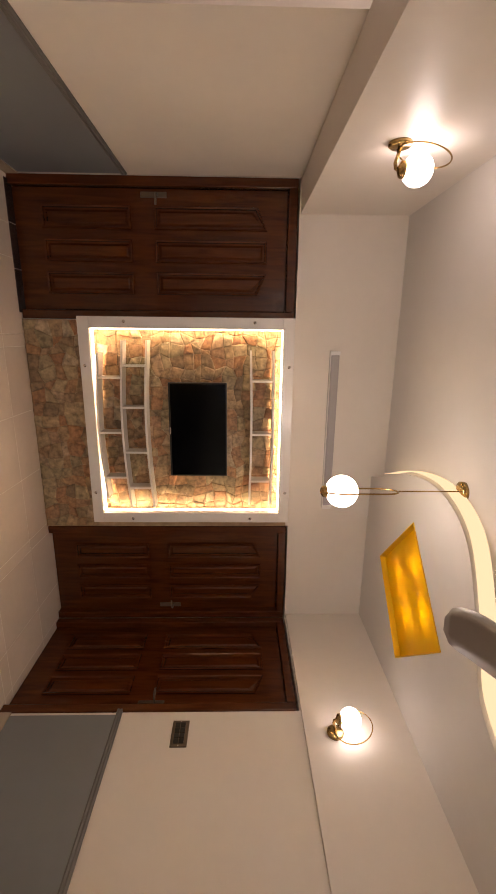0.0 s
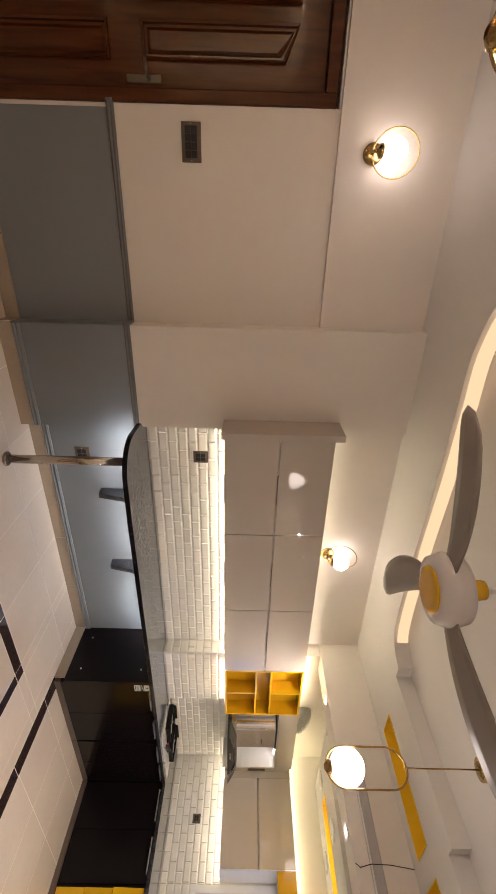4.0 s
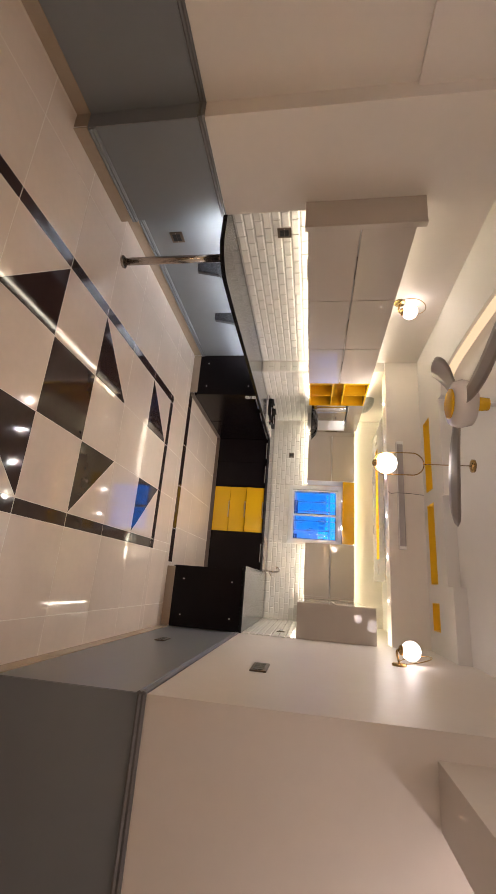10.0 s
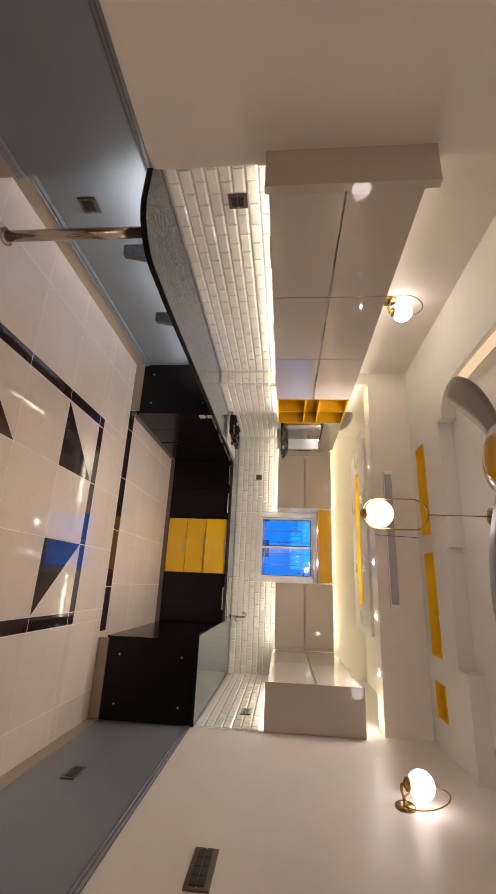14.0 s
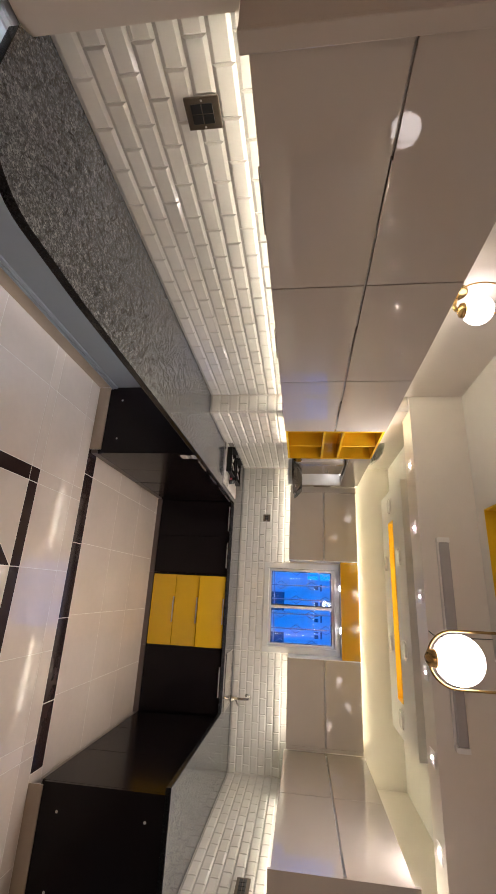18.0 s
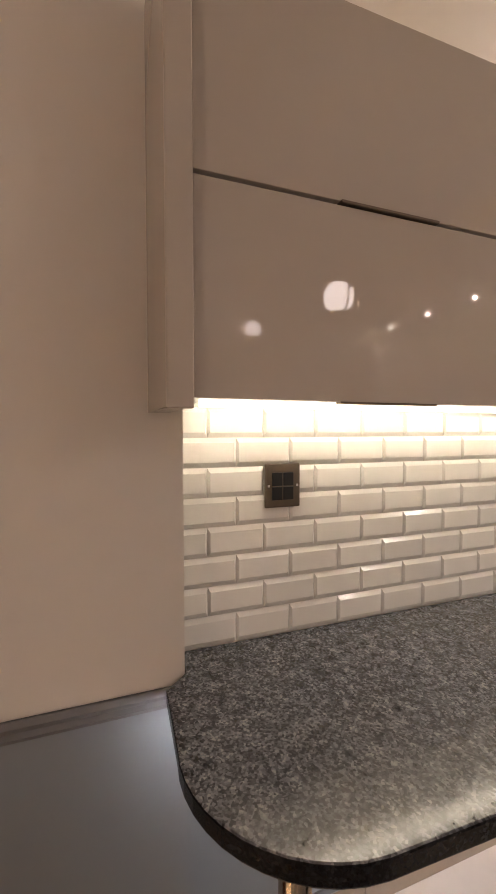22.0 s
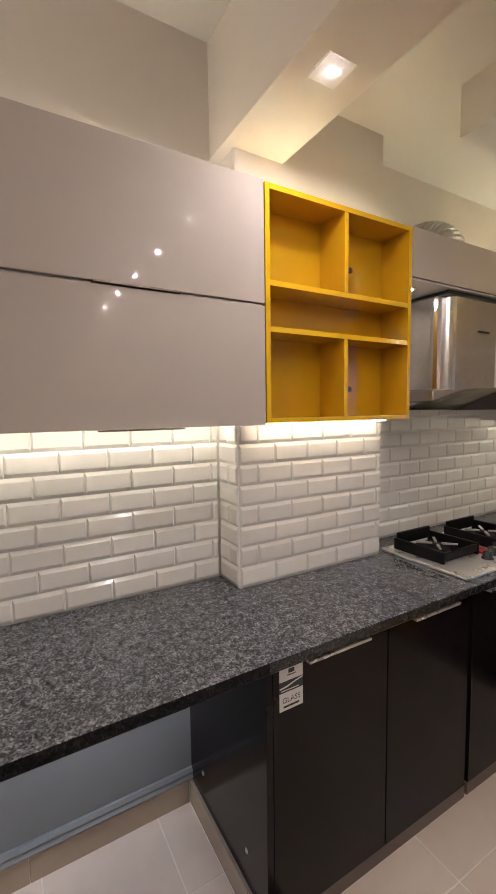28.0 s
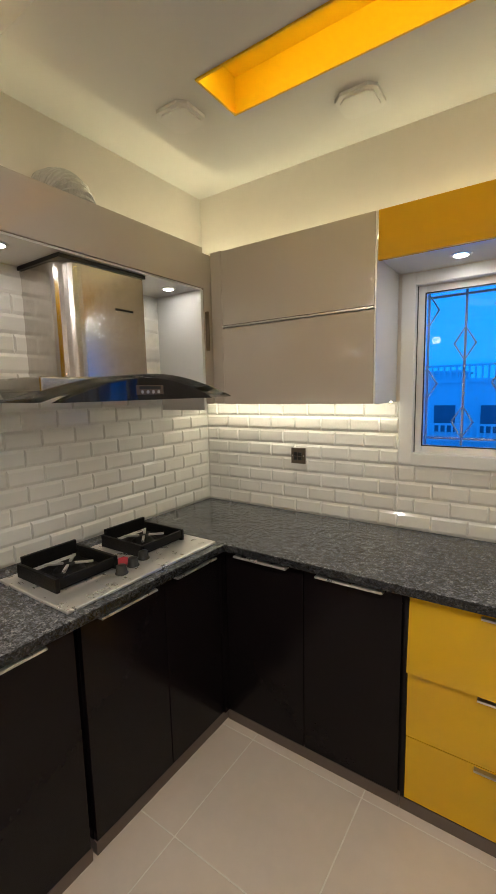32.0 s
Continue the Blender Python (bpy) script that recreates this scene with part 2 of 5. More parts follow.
MORTAR = mat("brown_mortar", (0.40, 0.28, 0.175), rough=0.9, scale=20, vary=0.2, bump=0.4, bscale=70)
WHITEGLOSS = mat("white_gloss_board", (0.74, 0.71, 0.68), rough=0.25, scale=2, vary=0.03)
FANGREY = mat("taupe_fan_blade", (0.26, 0.225, 0.205), rough=0.35, scale=6, vary=0.05)
FANWHITE = mat("white_fan_enamel", (0.74, 0.70, 0.68), rough=0.15, scale=5, vary=0.02)
OPALOFF = mat("unlit_opal_plastic", (0.38, 0.35, 0.355), rough=0.3, scale=8, vary=0.03)
RAILBROWN = mat("brown_grey_rail_paint", (0.135, 0.13, 0.132), rough=0.35, scale=3, vary=0.04)
UPVC = mat("white_upvc", (0.78, 0.77, 0.76), rough=0.3, scale=4, vary=0.02)
GLASS = glass_material("clear_glass")


def acrylic_material():
    """Amber sheet that lets scattered light through."""
    m = mat("amber_acrylic", (0.80, 0.58, 0.010), rough=0.3, scale=6, vary=0.05)
    nt = m.node_tree
    n, l = nt.nodes, nt.links
    tr = n.new("ShaderNodeBsdfTranslucent")
    tr.inputs["Color"].default_value = (0.92, 0.72, 0.02, 1)
    mix = n.new("ShaderNodeMixShader")
    mix.inputs[0].default_value = 0.6
    l.new(n["Principled BSDF"].outputs[0], mix.inputs[1])
    l.new(tr.outputs[0], mix.inputs[2])
    l.new(mix.outputs[0], n["Material Output"].inputs[0])
    return m


ACRYLIC = acrylic_material()
SMOKE = glass_material("smoked_glass", (0.50, 0.52, 0.55))
BLUEGLASS = mat("dark_hood_fascia", (0.006, 0.007, 0.012), rough=0.05, spec=0.6, scale=5, vary=0.05)
PAPER = mat("white_sticker_paper", (0.7, 0.69, 0.67), rough=0.5, scale=20, vary=0.04)
INK = mat("black_ink", (0.02, 0.02, 0.02), rough=0.5)
RED = mat("red_plastic", (0.5, 0.03, 0.06), rough=0.4, scale=20, vary=0.05)
BUILD = mat("distant_facade", (0.6, 0.62, 0.65), rough=0.8, scale=0.4, vary=0.1)
BUILDWIN = mat("distant_window", (0.09, 0.11, 0.15), rough=0.2, scale=1, vary=0.1)
GRILLE = mat("painted_window_grille", (0.28, 0.31, 0.36), rough=0.4, metal=0.3, scale=20, vary=0.05)
GLOBE = glow("lit_opal_globe", (1.0, 0.86, 0.79), 6.0)
GLOBEWARM = glow("bright_opal_globe", (1.0, 0.85, 0.78), 6.0)
GLOBEEAST = glow("brightest_opal_globe", (1.0, 0.84, 0.79), 10.0)
PENDANT = glow("lit_pendant_globe", (1.0, 0.87, 0.79), 9.0)
PENDANTWARM = glow("bright_pendant_globe", (1.0, 0.86, 0.76), 22.0)
PASSAGE = glow("unseen_passage_glow", (1.0, 0.85, 0.79), 40.0)
LEDWARM = glow("warm_led_strip", (1.0, 0.70, 0.40), 30)
LEDCAB = glow("soft_led_strip", (1.0, 0.89, 0.67), 18)
COVEGLOW = glow("ceiling_edge_glow", (1.0, 0.70, 0.42), 0.62)
LEDTOP = glow("cabinet_top_led", (1.0, 0.91, 0.57), 17)
LEDTOPSOFT = glow("dim_cabinet_top_led", (1.0, 0.89, 0.62), 17)
LEDUNDER = glow("cool_led_strip", (0.97, 0.985, 1.0), 125)
LEDSLOT = glow("amber_led_strip", (1.0, 0.84, 0.22), 13)
BEAMSPOT = glow("beam_downlight_lens", (1.0, 0.90, 0.83), 4800)
SPOTGLOW = glow("downlight_lens", (1.0, 0.93, 0.86), 60)
AMBERGLOW = glow("amber_bulb", (1.0, 0.92, 0.5), 85)


# ---------------------------------------------------------------- building helpers
def origin(ob):
    v = Vector((0, 0, 0))
    while ob is not None:
        v += ob.location
        ob = ob.parent
    return v


def part(name, bm, material, parent=None, label="", smooth=False):
    me = bpy.data.meshes.new(name)
    if parent is not None:
        bmesh.ops.translate(bm, verts=bm.verts, vec=-origin(parent))
    bm.to_mesh(me)
    bm.free()
    if smooth:
        for p in me.polygons:
            p.use_smooth = True
    for mm in (material if isinstance(material, (list, tuple)) else [material]):
        me.materials.append(mm)
    ob = new(name, me)
    if parent is not None:
        ob.parent = parent
    if label:
        ob["label"] = label
    return ob


def thing(name, base, label, category, group=""):
    ob = new(name)
    ob.empty_display_size = 0.1
    ob.location = base
    return tagged(ob, label, category, group)


def box(x0, x1, y0, y1, z0, z1, bevel=0.0, bm=None):
    own = bm or bmesh.new()
    lo, hi = (min(x0, x1), min(y0, y1), min(z0, z1)), (max(x0, x1), max(y0, y1), max(z0, z1))
    vs = [own.verts.new((hi[0] if i & 1 else lo[0], hi[1] if i & 2 else lo[1], hi[2] if i & 4 else lo[2])) for i in range(8)]
    fs = [own.faces.new([vs[i] for i in f]) for f in ((0, 2, 3, 1), (4, 5, 7, 6), (0, 1, 5, 4), (2, 6, 7, 3), (0, 4, 6, 2), (1, 3, 7, 5))]
    if bevel:
        es = list({e for f in fs for e in f.edges})
        bmesh.ops.bevel(own, geom=es, offset=bevel, segments=2, profile=0.5, affect="EDGES")
    return own


def prism(outline, axis, a, b, bm=None):
    """A solid from a 2D outline, drawn out along an axis from a to b."""
    own = bm or bmesh.new()

    def at(p, d):
        return {"x": (d, p[0], p[1]), "y": (p[0], d, p[1]), "z": (p[0], p[1], d)}[axis]

    lo = [own.verts.new(at(p, a)) for p in outline]
    hi = [own.verts.new(at(p, b)) for p in outline]
    own.faces.new(lo[::-1])
    own.faces.new(hi)
    n = len(outline)
    for i in range(n):
        own.faces.new((lo[i], lo[(i + 1) % n], hi[(i + 1) % n], hi[i]))
    bmesh.ops.recalc_face_normals(own, faces=own.faces[:])
    return own


def turned(profile, center, axis="z", seg=32, bm=None):
    """A solid of revolution: profile of (radius, height) about an axis through center."""
    own = bm or bmesh.new()
    rings = []
    for r, h in profile:
        ring = []
        for i in range(seg):
            a = 2 * math.pi * i / seg
            u, v = r * math.cos(a), r * math.sin(a)
            p = {"z": (u, v, h), "x": (h, u, v), "y": (u, h, v)}[axis]
            ring.append(own.verts.new(Vector(center) + Vector(p)))
        rings.append(ring)
    for A, B in zip(rings, rings[1:]):
        for i in range(seg):
            own.faces.new((A[i], A[(i + 1) % seg], B[(i + 1) % seg], B[i]))
    own.faces.new(rings[0][::-1])
    own.faces.new(rings[-1])
    bmesh.ops.remove_doubles(own, verts=own.verts[:], dist=1e-5)
    bmesh.ops.recalc_face_normals(own, faces=own.faces[:])
    return own


def ball(center, r, seg=32, bm=None):
    own = bm or bmesh.new()
    bmesh.ops.create_uvsphere(own, u_segments=seg, v_segments=seg // 2, radius=r, matrix=Matrix.Translation(center))
    return own


def tube(points, r, seg=10, closed=False, bm=None):
    """A round bar along points."""
    own = bm or bmesh.new()
    pts = [Vector(p) for p in points]
    n = len(pts)
    rings = []
    ref = None
    for i, p in enumerate(pts):
        d = (pts[(i + 1) % n] - pts[i - 1]) if closed else (pts[min(i + 1, n - 1)] - pts[max(i - 1, 0)])
        d.normalize()
        if ref is None:
            ref = d.orthogonal().normalized()
        ref = (ref - d * ref.dot(d)).normalized()
        side = d.cross(ref)
        rings.append([own.verts.new(p + r * (math.cos(2 * math.pi * k / seg) * ref + math.sin(2 * math.pi * k / seg) * side)) for k in range(seg)])
    for i in range(n if closed else n - 1):
        A, B = rings[i], rings[(i + 1) % n]
        for k in range(seg):
            own.faces.new((A[k], A[(k + 1) % seg], B[(k + 1) % seg], B[k]))
    if not closed:
        own.faces.new(rings[0][::-1])
        own.faces.new(rings[-1])
    bmesh.ops.recalc_face_normals(own, faces=own.faces[:])
    return own


def structure(name, bm, material, label, category="wall"):
    return tagged(part(name, bm, material), label, category, kind="structure")


# ---------------------------------------------------------------- plan
XE, XW = 3.28, 0.0          # kitchen side walls
YN, YS = 0.075, -7.33         # window wall, television wall
XP = 0.095                   # face of the pillar on the counter side
XB, XU = 0.005, 0.05         # faces of the living beam and of the wall above the cabinets
YP0, YP1 = -5.14, -4.42      # the pillar
XL = -0.03                   # living wall beside the pillar
XR, XRB = 3.62, 3.385        # living wall and beam on the other side
YR = -4.80                   # where the living room widens
ZC, ZT = 2.79, 2.90          # ceiling, raised tray
ZK = 2.66                    # kitchen ceiling
ZB = 2.10                    # underside of the living beams
CT, DADOZ = 0.88, 0.855       # worktop, dado line


def bar(points, y0, y1, axis="x"):
    return prism(points, axis, y0, y1)


# floor slab under the tiles
floor = structure("floor", box(-0.5, 5.0, -7.6, 0.4, -0.15, -0.0011), GROUT, "pale grout bed under polished beige floor tiles", "floor")
# walls
wall_counter = structure("wall_west_kitchen", box(-0.35, XW, YP1, 0.4, -0.02, 3.0), WALL, "cream wall behind the kitchen worktop")
wall_pillar = structure("wall_west_pillar", box(-0.35, XP, YP0, YP1, -0.02, 3.0), WALL, "cream painted pillar beside the worktop end")
bm = box(-0.35, XL, -6.31, YP0, -0.02, ZB)
box(-0.35, XL, YS, -6.31, 2.09, ZB, bm=bm)
box(-0.35, -0.17, YS, -6.31, -0.02, 2.09, bm=bm)
wall_living_w = structure("wall_west_living", bm, WALL, "cream living room wall above a grey dado")
beam_w = structure("beam_west", box(-0.35, XB, YS - 0.2, YP0, ZB, 3.0), WALL, "cream boxed beam above the living room wall", "beam")
wall_upper = structure("wall_west_upper", box(0, XU, YP1, -2.06, 2.2, 3.0), WALL, "cream wall face above the wall cabinets")
column = structure("wall_west_column", box(0, 0.152, -2.02, -1.307, -0.02, 3.0), WALL, "shallow column stepping out of the counter wall")
wall_e = structure("wall_east_kitchen", box(XE, 5.0, YR, 0.4, -0.02, 3.0), WALL, "plain cream wall with grey dado")
wall_er = structure("wall_east_living", box(XR, 5.0, YS - 0.2, -5.72, -0.02, 3.0), WALL, "cream living room side wall with grey dado")
wall_ep = structure("wall_east_passage", box(4.8, 5.0, -5.72, YR, -0.02, 3.0), WALL, "cream wall closing the side passage")
beam_e = structure("beam_east", box(XRB, XR, YS, YR, ZB, 3.0), WALL, "cream boxed beam above the living room side wall", "beam")
# lamp out of view, added to stand for the light coming from the passage
unseen_side_light = thing("unseen_ceiling_light", (4.25, -5.26, 2.75), "round opal ceiling light out of view, added for the light from the side passage", "ceiling light")
part("rim", turned([(0.11, 0.0), (0.11, -0.02), (0.10, -0.028)], (4.25, -5.26, 2.7495), "z", 28), UPVC, unseen_side_light, "white rim")
part("diffuser", turned([(0.098, -0.029), (0.08, -0.042), (0.03, -0.05)], (4.25, -5.26, 2.7495), "z", 28), PASSAGE, unseen_side_light, "glowing opal diffuser", True)
ceil_p = structure("ceiling_passage", box(XR, 4.8, -5.72, YR, 2.75, 3.0), CEIL, "white ceiling of the side passage", "ceiling")
# television wall with two door openings
bm = box(-0.5, -0.025, YS - 0.2, YS, -0.02, 3.0)
box(-0.025, 0.905, YS - 0.2, YS, 2.09, 3.0, bm=bm)
box(-0.025, 0.905, YS - 0.2, YS - 0.13, -0.02, 2.09, bm=bm)
box(0.905, 2.63, YS - 0.2, YS, -0.02, 3.0, bm=bm)
box(2.63, 3.615, YS - 0.2, YS, 2.09, 3.0, bm=bm)
box(2.63, 3.615, YS - 0.2, YS - 0.13, -0.02, 2.09, bm=bm)
box(3.615, 4.0, YS - 0.2, YS, -0.02, 3.0, bm=bm)
wall_s = structure("wall_south", bm, WALL, "cream television wall with two door openings")
# window wall with its opening
WX0, WX1, WZ0, WZ1 = 1.185, 2.10, 1.21, 2.04
bm = box(-0.35, WX0, YN, YN + 0.22, -0.02, 3.0)
box(WX1, 4.0, YN, YN + 0.22, -0.02, 3.0, bm=bm)
box(WX0, WX1, YN, YN + 0.22, -0.02, WZ0, bm=bm)
box(WX0, WX1, YN, YN + 0.22, WZ1, 3.0, bm=bm)
wall_n = structure("wall_north", bm, WALL, "cream window wall above white tiles")
# cross beam between living room and kitchen
beam_x = structure("beam_cross", box(0, XE, -2.06, -1.82, 2.41, 3.0), WALL, "cream beam crossing between kitchen and living room", "beam")
ceil_k = structure("ceiling_kitchen", box(-0.1, XE + 0.1, -1.83, 0.15, ZK, 3.0), CEIL, "white kitchen ceiling", "ceiling")


# living ceiling: a lower panel with a curved edge, slots, and a raised tray
def smooth_line(pts, n=8):
    out = []
    for i in range(len(pts) - 1):
        p0, p1, p2, p3 = pts[max(i - 1, 0)], pts[i], pts[i + 1], pts[min(i + 2, len(pts) - 1)]
        for k in range(n):
            t = k / n
            out.append(tuple(0.5 * (2 * p1[j] + (p2[j] - p0[j]) * t + (2 * p0[j] - 5 * p1[j] + 4 * p2[j] - p3[j]) * t * t + (3 * p1[j] - p0[j] - 3 * p2[j] + p3[j]) * t ** 3) for j in (0, 1)))
    out.append(pts[-1])
    return out


CURVE = smooth_line([(1.36, -7.33), (1.49, -6.98), (1.63, -6.6), (1.685, -6.17), (1.56, -5.83), (1.2, -5.63), (0.86, -5.5), (0.71, -5.2), (0.70, -4.85), (0.695, -4.4), (0.665, -3.8), (0.665, -3.15), (0.73, -2.95), (0.87, -2.88)])
SLOTS = [(0.92, 1.71, -2.42, -2.19), (1.85, 2.65, -2.42, -2.19), (2.82, 3.08, -2.42, -2.19)]
AMBER = [(0.83, -6.94), (1.365, -6.42), (0.82, -5.885), (0.285, -6.45)]


def holed(outline, holes, z0, z1):
    """A flat panel with holes, as a solid."""
    bm = bmesh.new()
    edges = []
    for loop in [outline, *holes]:
        vs = [bm.verts.new((*p, z0)) for p in loop]
        edges += [bm.edges.new((vs[i], vs[(i + 1) % len(vs)])) for i in range(len(vs))]
    bmesh.ops.triangle_fill(bm, use_beauty=True, use_dissolve=False, edges=edges)
    got = bmesh.ops.extrude_face_region(bm, geom=bm.faces[:])
    bmesh.ops.translate(bm, verts=[v for v in got["geom"] if isinstance(v, bmesh.types.BMVert)], vec=(0, 0, z1 - z0))
    bmesh.ops.recalc_face_normals(bm, faces=bm.faces[:])
    return bm


west_panel = [(-0.2, -7.38), (1.36, -7.38)] + CURVE[1:] + [(0.87, -2.79), (-0.2, -2.79)]
structure("ceiling_west", holed(west_panel, [AMBER], ZC, 3.0), CEIL, "white lowered ceiling panel with a curved lit edge", "ceiling")
north_panel = [(-0.2, -2.79), (0.87, -2.79), (1.85, -2.79), (1.85, -2.72), (2.67, -2.72), (2.67, -2.86), (3.7, -2.86), (3.7, -2.06), (-0.2, -2.06)]
structure("ceiling_north", holed(north_panel, [[(a, c), (b, c), (b, d), (a, d)] for a, b, c, d in SLOTS], ZC, 3.0), CEIL, "white lowered ceiling panel with amber slots", "ceiling")
structure("ceiling_tray", box(0.3, 3.7, -7.38, -2.64, ZT, 3.0), CEIL, "white raised ceiling tray", "ceiling")


def inset(loop, d):
    """The loop (counter-clockwise) moved inwards by d."""
    out = []
    n = len(loop)
    for i in range(n):
        p, a, b = Vector(loop[i]), Vector(loop[i - 1]), Vector(loop[(i + 1) % n])
        d0, d1 = (p - a).normalized(), (b - p).normalized()
        n0, n1 = Vector((-d0.y, d0.x)), Vector((-d1.y, d1.x))
        out.append(p + (n0 + n1) / max(1 + n0.dot(n1), 0.3) * d)
    return out


def liner(name, loop, z0, z1, material, label):
    """Thin painted lining of a ceiling slot, closed above."""
    bm = bmesh.new()
    n = len(loop)
    outer, inner = inset(loop, 0.002), inset(loop, 0.009)
    rings = [[bm.verts.new((*p, z)) for p in ring] for ring, z in ((outer, z1 + 0.006), (outer, z0), (inner, z0), (inner, z1))]
    for A, B in zip(rings, rings[1:]):
        for i in range(n):
            bm.faces.new((A[i], A[(i + 1) % n], B[(i + 1) % n], B[i]))
    bm.faces.new(rings[0])
    bm.faces.new(rings[-1])
    bmesh.ops.recalc_face_normals(bm, faces=bm.faces[:])
    return tagged(part(name, bm, material), label, "ceiling recess", kind="structure")


for a, b, c, d in SLOTS:
    liner("ceiling_slot", [(a, c), (b, c), (b, d), (a, d)], ZC - 0.004, ZC + 0.085, ORANGE, "amber painted recess in the white ceiling")
liner("ceiling_slot", AMBER, ZC - 0.004, ZC + 0.09, ORANGE, "square amber lit recess in the white ceiling")
for p in ((0.64, -6.43), (0.83, -6.64), (0.825, -6.21), (1.05, -6.42)):
    bulb = thing("recess_bulb", (*p, ZC + 0.0895), "small amber bulb inside the ceiling recess", "bulb", "amber recess bulbs")
    part("cap", turned([(0.022, 0.0), (0.022, 0.006)], (*p, ZC + 0.0895), seg=16), BRASS, bulb)
    part("lens", turned([(0.001, -0.016), (0.009, -0.012), (0.012, -0.004), (0.012, 0.0)], (*p, ZC + 0.0895), seg=16), AMBERGLOW, bulb, "glowing amber lens", True)

sheet = thing("recess_sheet", (0.825, -6.42, ZC + 0.04), "glowing amber acrylic sheet in the square ceiling recess", "light panel")
part("sheet", prism([tuple(p) for p in inset(AMBER, 0.012)], "z", ZC + 0.038, ZC + 0.041), ACRYLIC, sheet)

# strip behind the curved edge, drawn tall: its glow stands for the lit face
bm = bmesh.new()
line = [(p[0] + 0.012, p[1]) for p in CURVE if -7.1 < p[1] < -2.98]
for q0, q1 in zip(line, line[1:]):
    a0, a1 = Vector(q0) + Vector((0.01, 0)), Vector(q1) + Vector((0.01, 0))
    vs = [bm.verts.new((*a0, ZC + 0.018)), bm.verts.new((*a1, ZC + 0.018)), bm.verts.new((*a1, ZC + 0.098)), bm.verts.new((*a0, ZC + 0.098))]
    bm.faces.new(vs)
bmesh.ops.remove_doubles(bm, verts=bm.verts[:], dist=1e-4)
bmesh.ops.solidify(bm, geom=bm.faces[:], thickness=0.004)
led = thing("led_strip", (0.69, -4.4, ZC + 0.03), "warm white light strip widened into a glowing band for the lit curved ceiling edge", "light strip")
part("strip", bm, COVEGLOW, led)

# kitchen hanging panel with its slot
KP = (0.48, 2.62, -1.28, -0.33)
KS = (0.78, 2.34, -0.86, -0.65)
ZP = 2.485
panel = structure("ceiling_panel", holed([(KP[0], KP[2]), (KP[1], KP[2]), (KP[1], KP[3]), (KP[0], KP[3])], [[(KS[0], KS[2]), (KS[1], KS[2]), (KS[1], KS[3]), (KS[0], KS[3])]], ZP, ZK - 0.001), CEIL, "white hanging kitchen ceiling panel with an amber slot", "ceiling")
liner("ceiling_slot", [(KS[0], KS[2]), (KS[1], KS[2]), (KS[1], KS[3]), (KS[0], KS[3])], ZP - 0.004, ZP + 0.11, ORANGE, "long amber lit slot in the kitchen ceiling")
strip = thing("led_strip", ((KS[0] + KS[1]) / 2, KS[2] + 0.02, ZP + 0.02), "amber light strip inside the ceiling slot", "light strip")
part("strip", box(KS[0] + 0.03, KS[1] - 0.03, KS[2] + 0.012, KS[2] + 0.024, ZP + 0.012, ZP + 0.024), LEDSLOT, strip)
# ---------------------------------------------------------------- dado, rails
def dado(name, bm):
    return structure(name, bm, DADO, "grey painted dado on the lower wall", "dado")


dado("dado_pillar", box(XP, XP + 0.003, YP0, YP1, 0.09, DADOZ))
dado("dado_west", box(XL, XL + 0.003, -6.29, YP0 - 0.002, 0.09, DADOZ))
dado("dado_pillar_side", box(XL + 0.004, XP - 0.001, YP0 - 0.003, YP0, 0.09, DADOZ))
dado("dado_counter", box(0, 0.003, YP1 + 0.003, -2.16, 0.09, 0.85))
dado("dado_pillar_inner", box(0.004, XP, YP1, YP1 + 0.003, 0.09, 0.845))
dado("dado_east", box(XE - 0.003, XE, YR, -2.16, 0.09, DADOZ))
dado("dado_return", box(XE, 4.79, YR - 0.003, YR, 0.09, DADOZ))
dado("dado_living", box(XR - 0.003, XR, YS + 0.02, -5.72, 0.09, DADOZ))


def rail(name, pts, z, material=DADO, h=0.045, d=0.016):
    """Moulded rail of polylines on walls; pts: (x0, y0, x1, y1, nx, ny)."""
    bm = bmesh.new()
    for x0, y0, x1, y1, nx, ny in pts:
        prof = [(0.0, 0.0), (d * 0.7, 0.004), (d, h * 0.3), (d * 0.6, h * 0.5), (d * 0.9, h * 0.75), (d * 0.5, h), (0.0, h)]
        lo = [bm.verts.new((x0 + nx * p, y0 + ny * p, z + q)) for p, q in prof]
        hi = [bm.verts.new((x1 + nx * p, y1 + ny * p, z + q)) for p, q in prof]
        n = len(prof)
        bm.faces.new(lo)
        bm.faces.new(hi[::-1])
        for i in range(n):
            bm.faces.new((lo[i], hi[i], hi[(i + 1) % n], lo[(i + 1) % n]))
    bmesh.ops.recalc_face_normals(bm, faces=bm.faces[:])
    return structure(name, bm, material, "grey moulded rail along the wall", "trim")


rail("trim_dado_top", [(XP, YP0 - 0.016, XP, YP1, 1, 0), (XL, -6.33, XL, YP0, 1, 0), (XL, YP0, XP, YP0, 0, -1), (XE, YR - 0.016, XE, -2.12, -1, 0), (XE, YR, 4.79, YR, 0, -1), (XR, YS + 0.02, XR, -5.72, -1, 0)], DADOZ - 0.045, RAILBROWN)
rail("trim_dado_foot", [(0.003, YP1, 0.003, -2.12, 1, 0), (XP + 0.003, YP0, XP + 0.003, YP1, 1, 0)], 0.092, h=0.05, d=0.02)


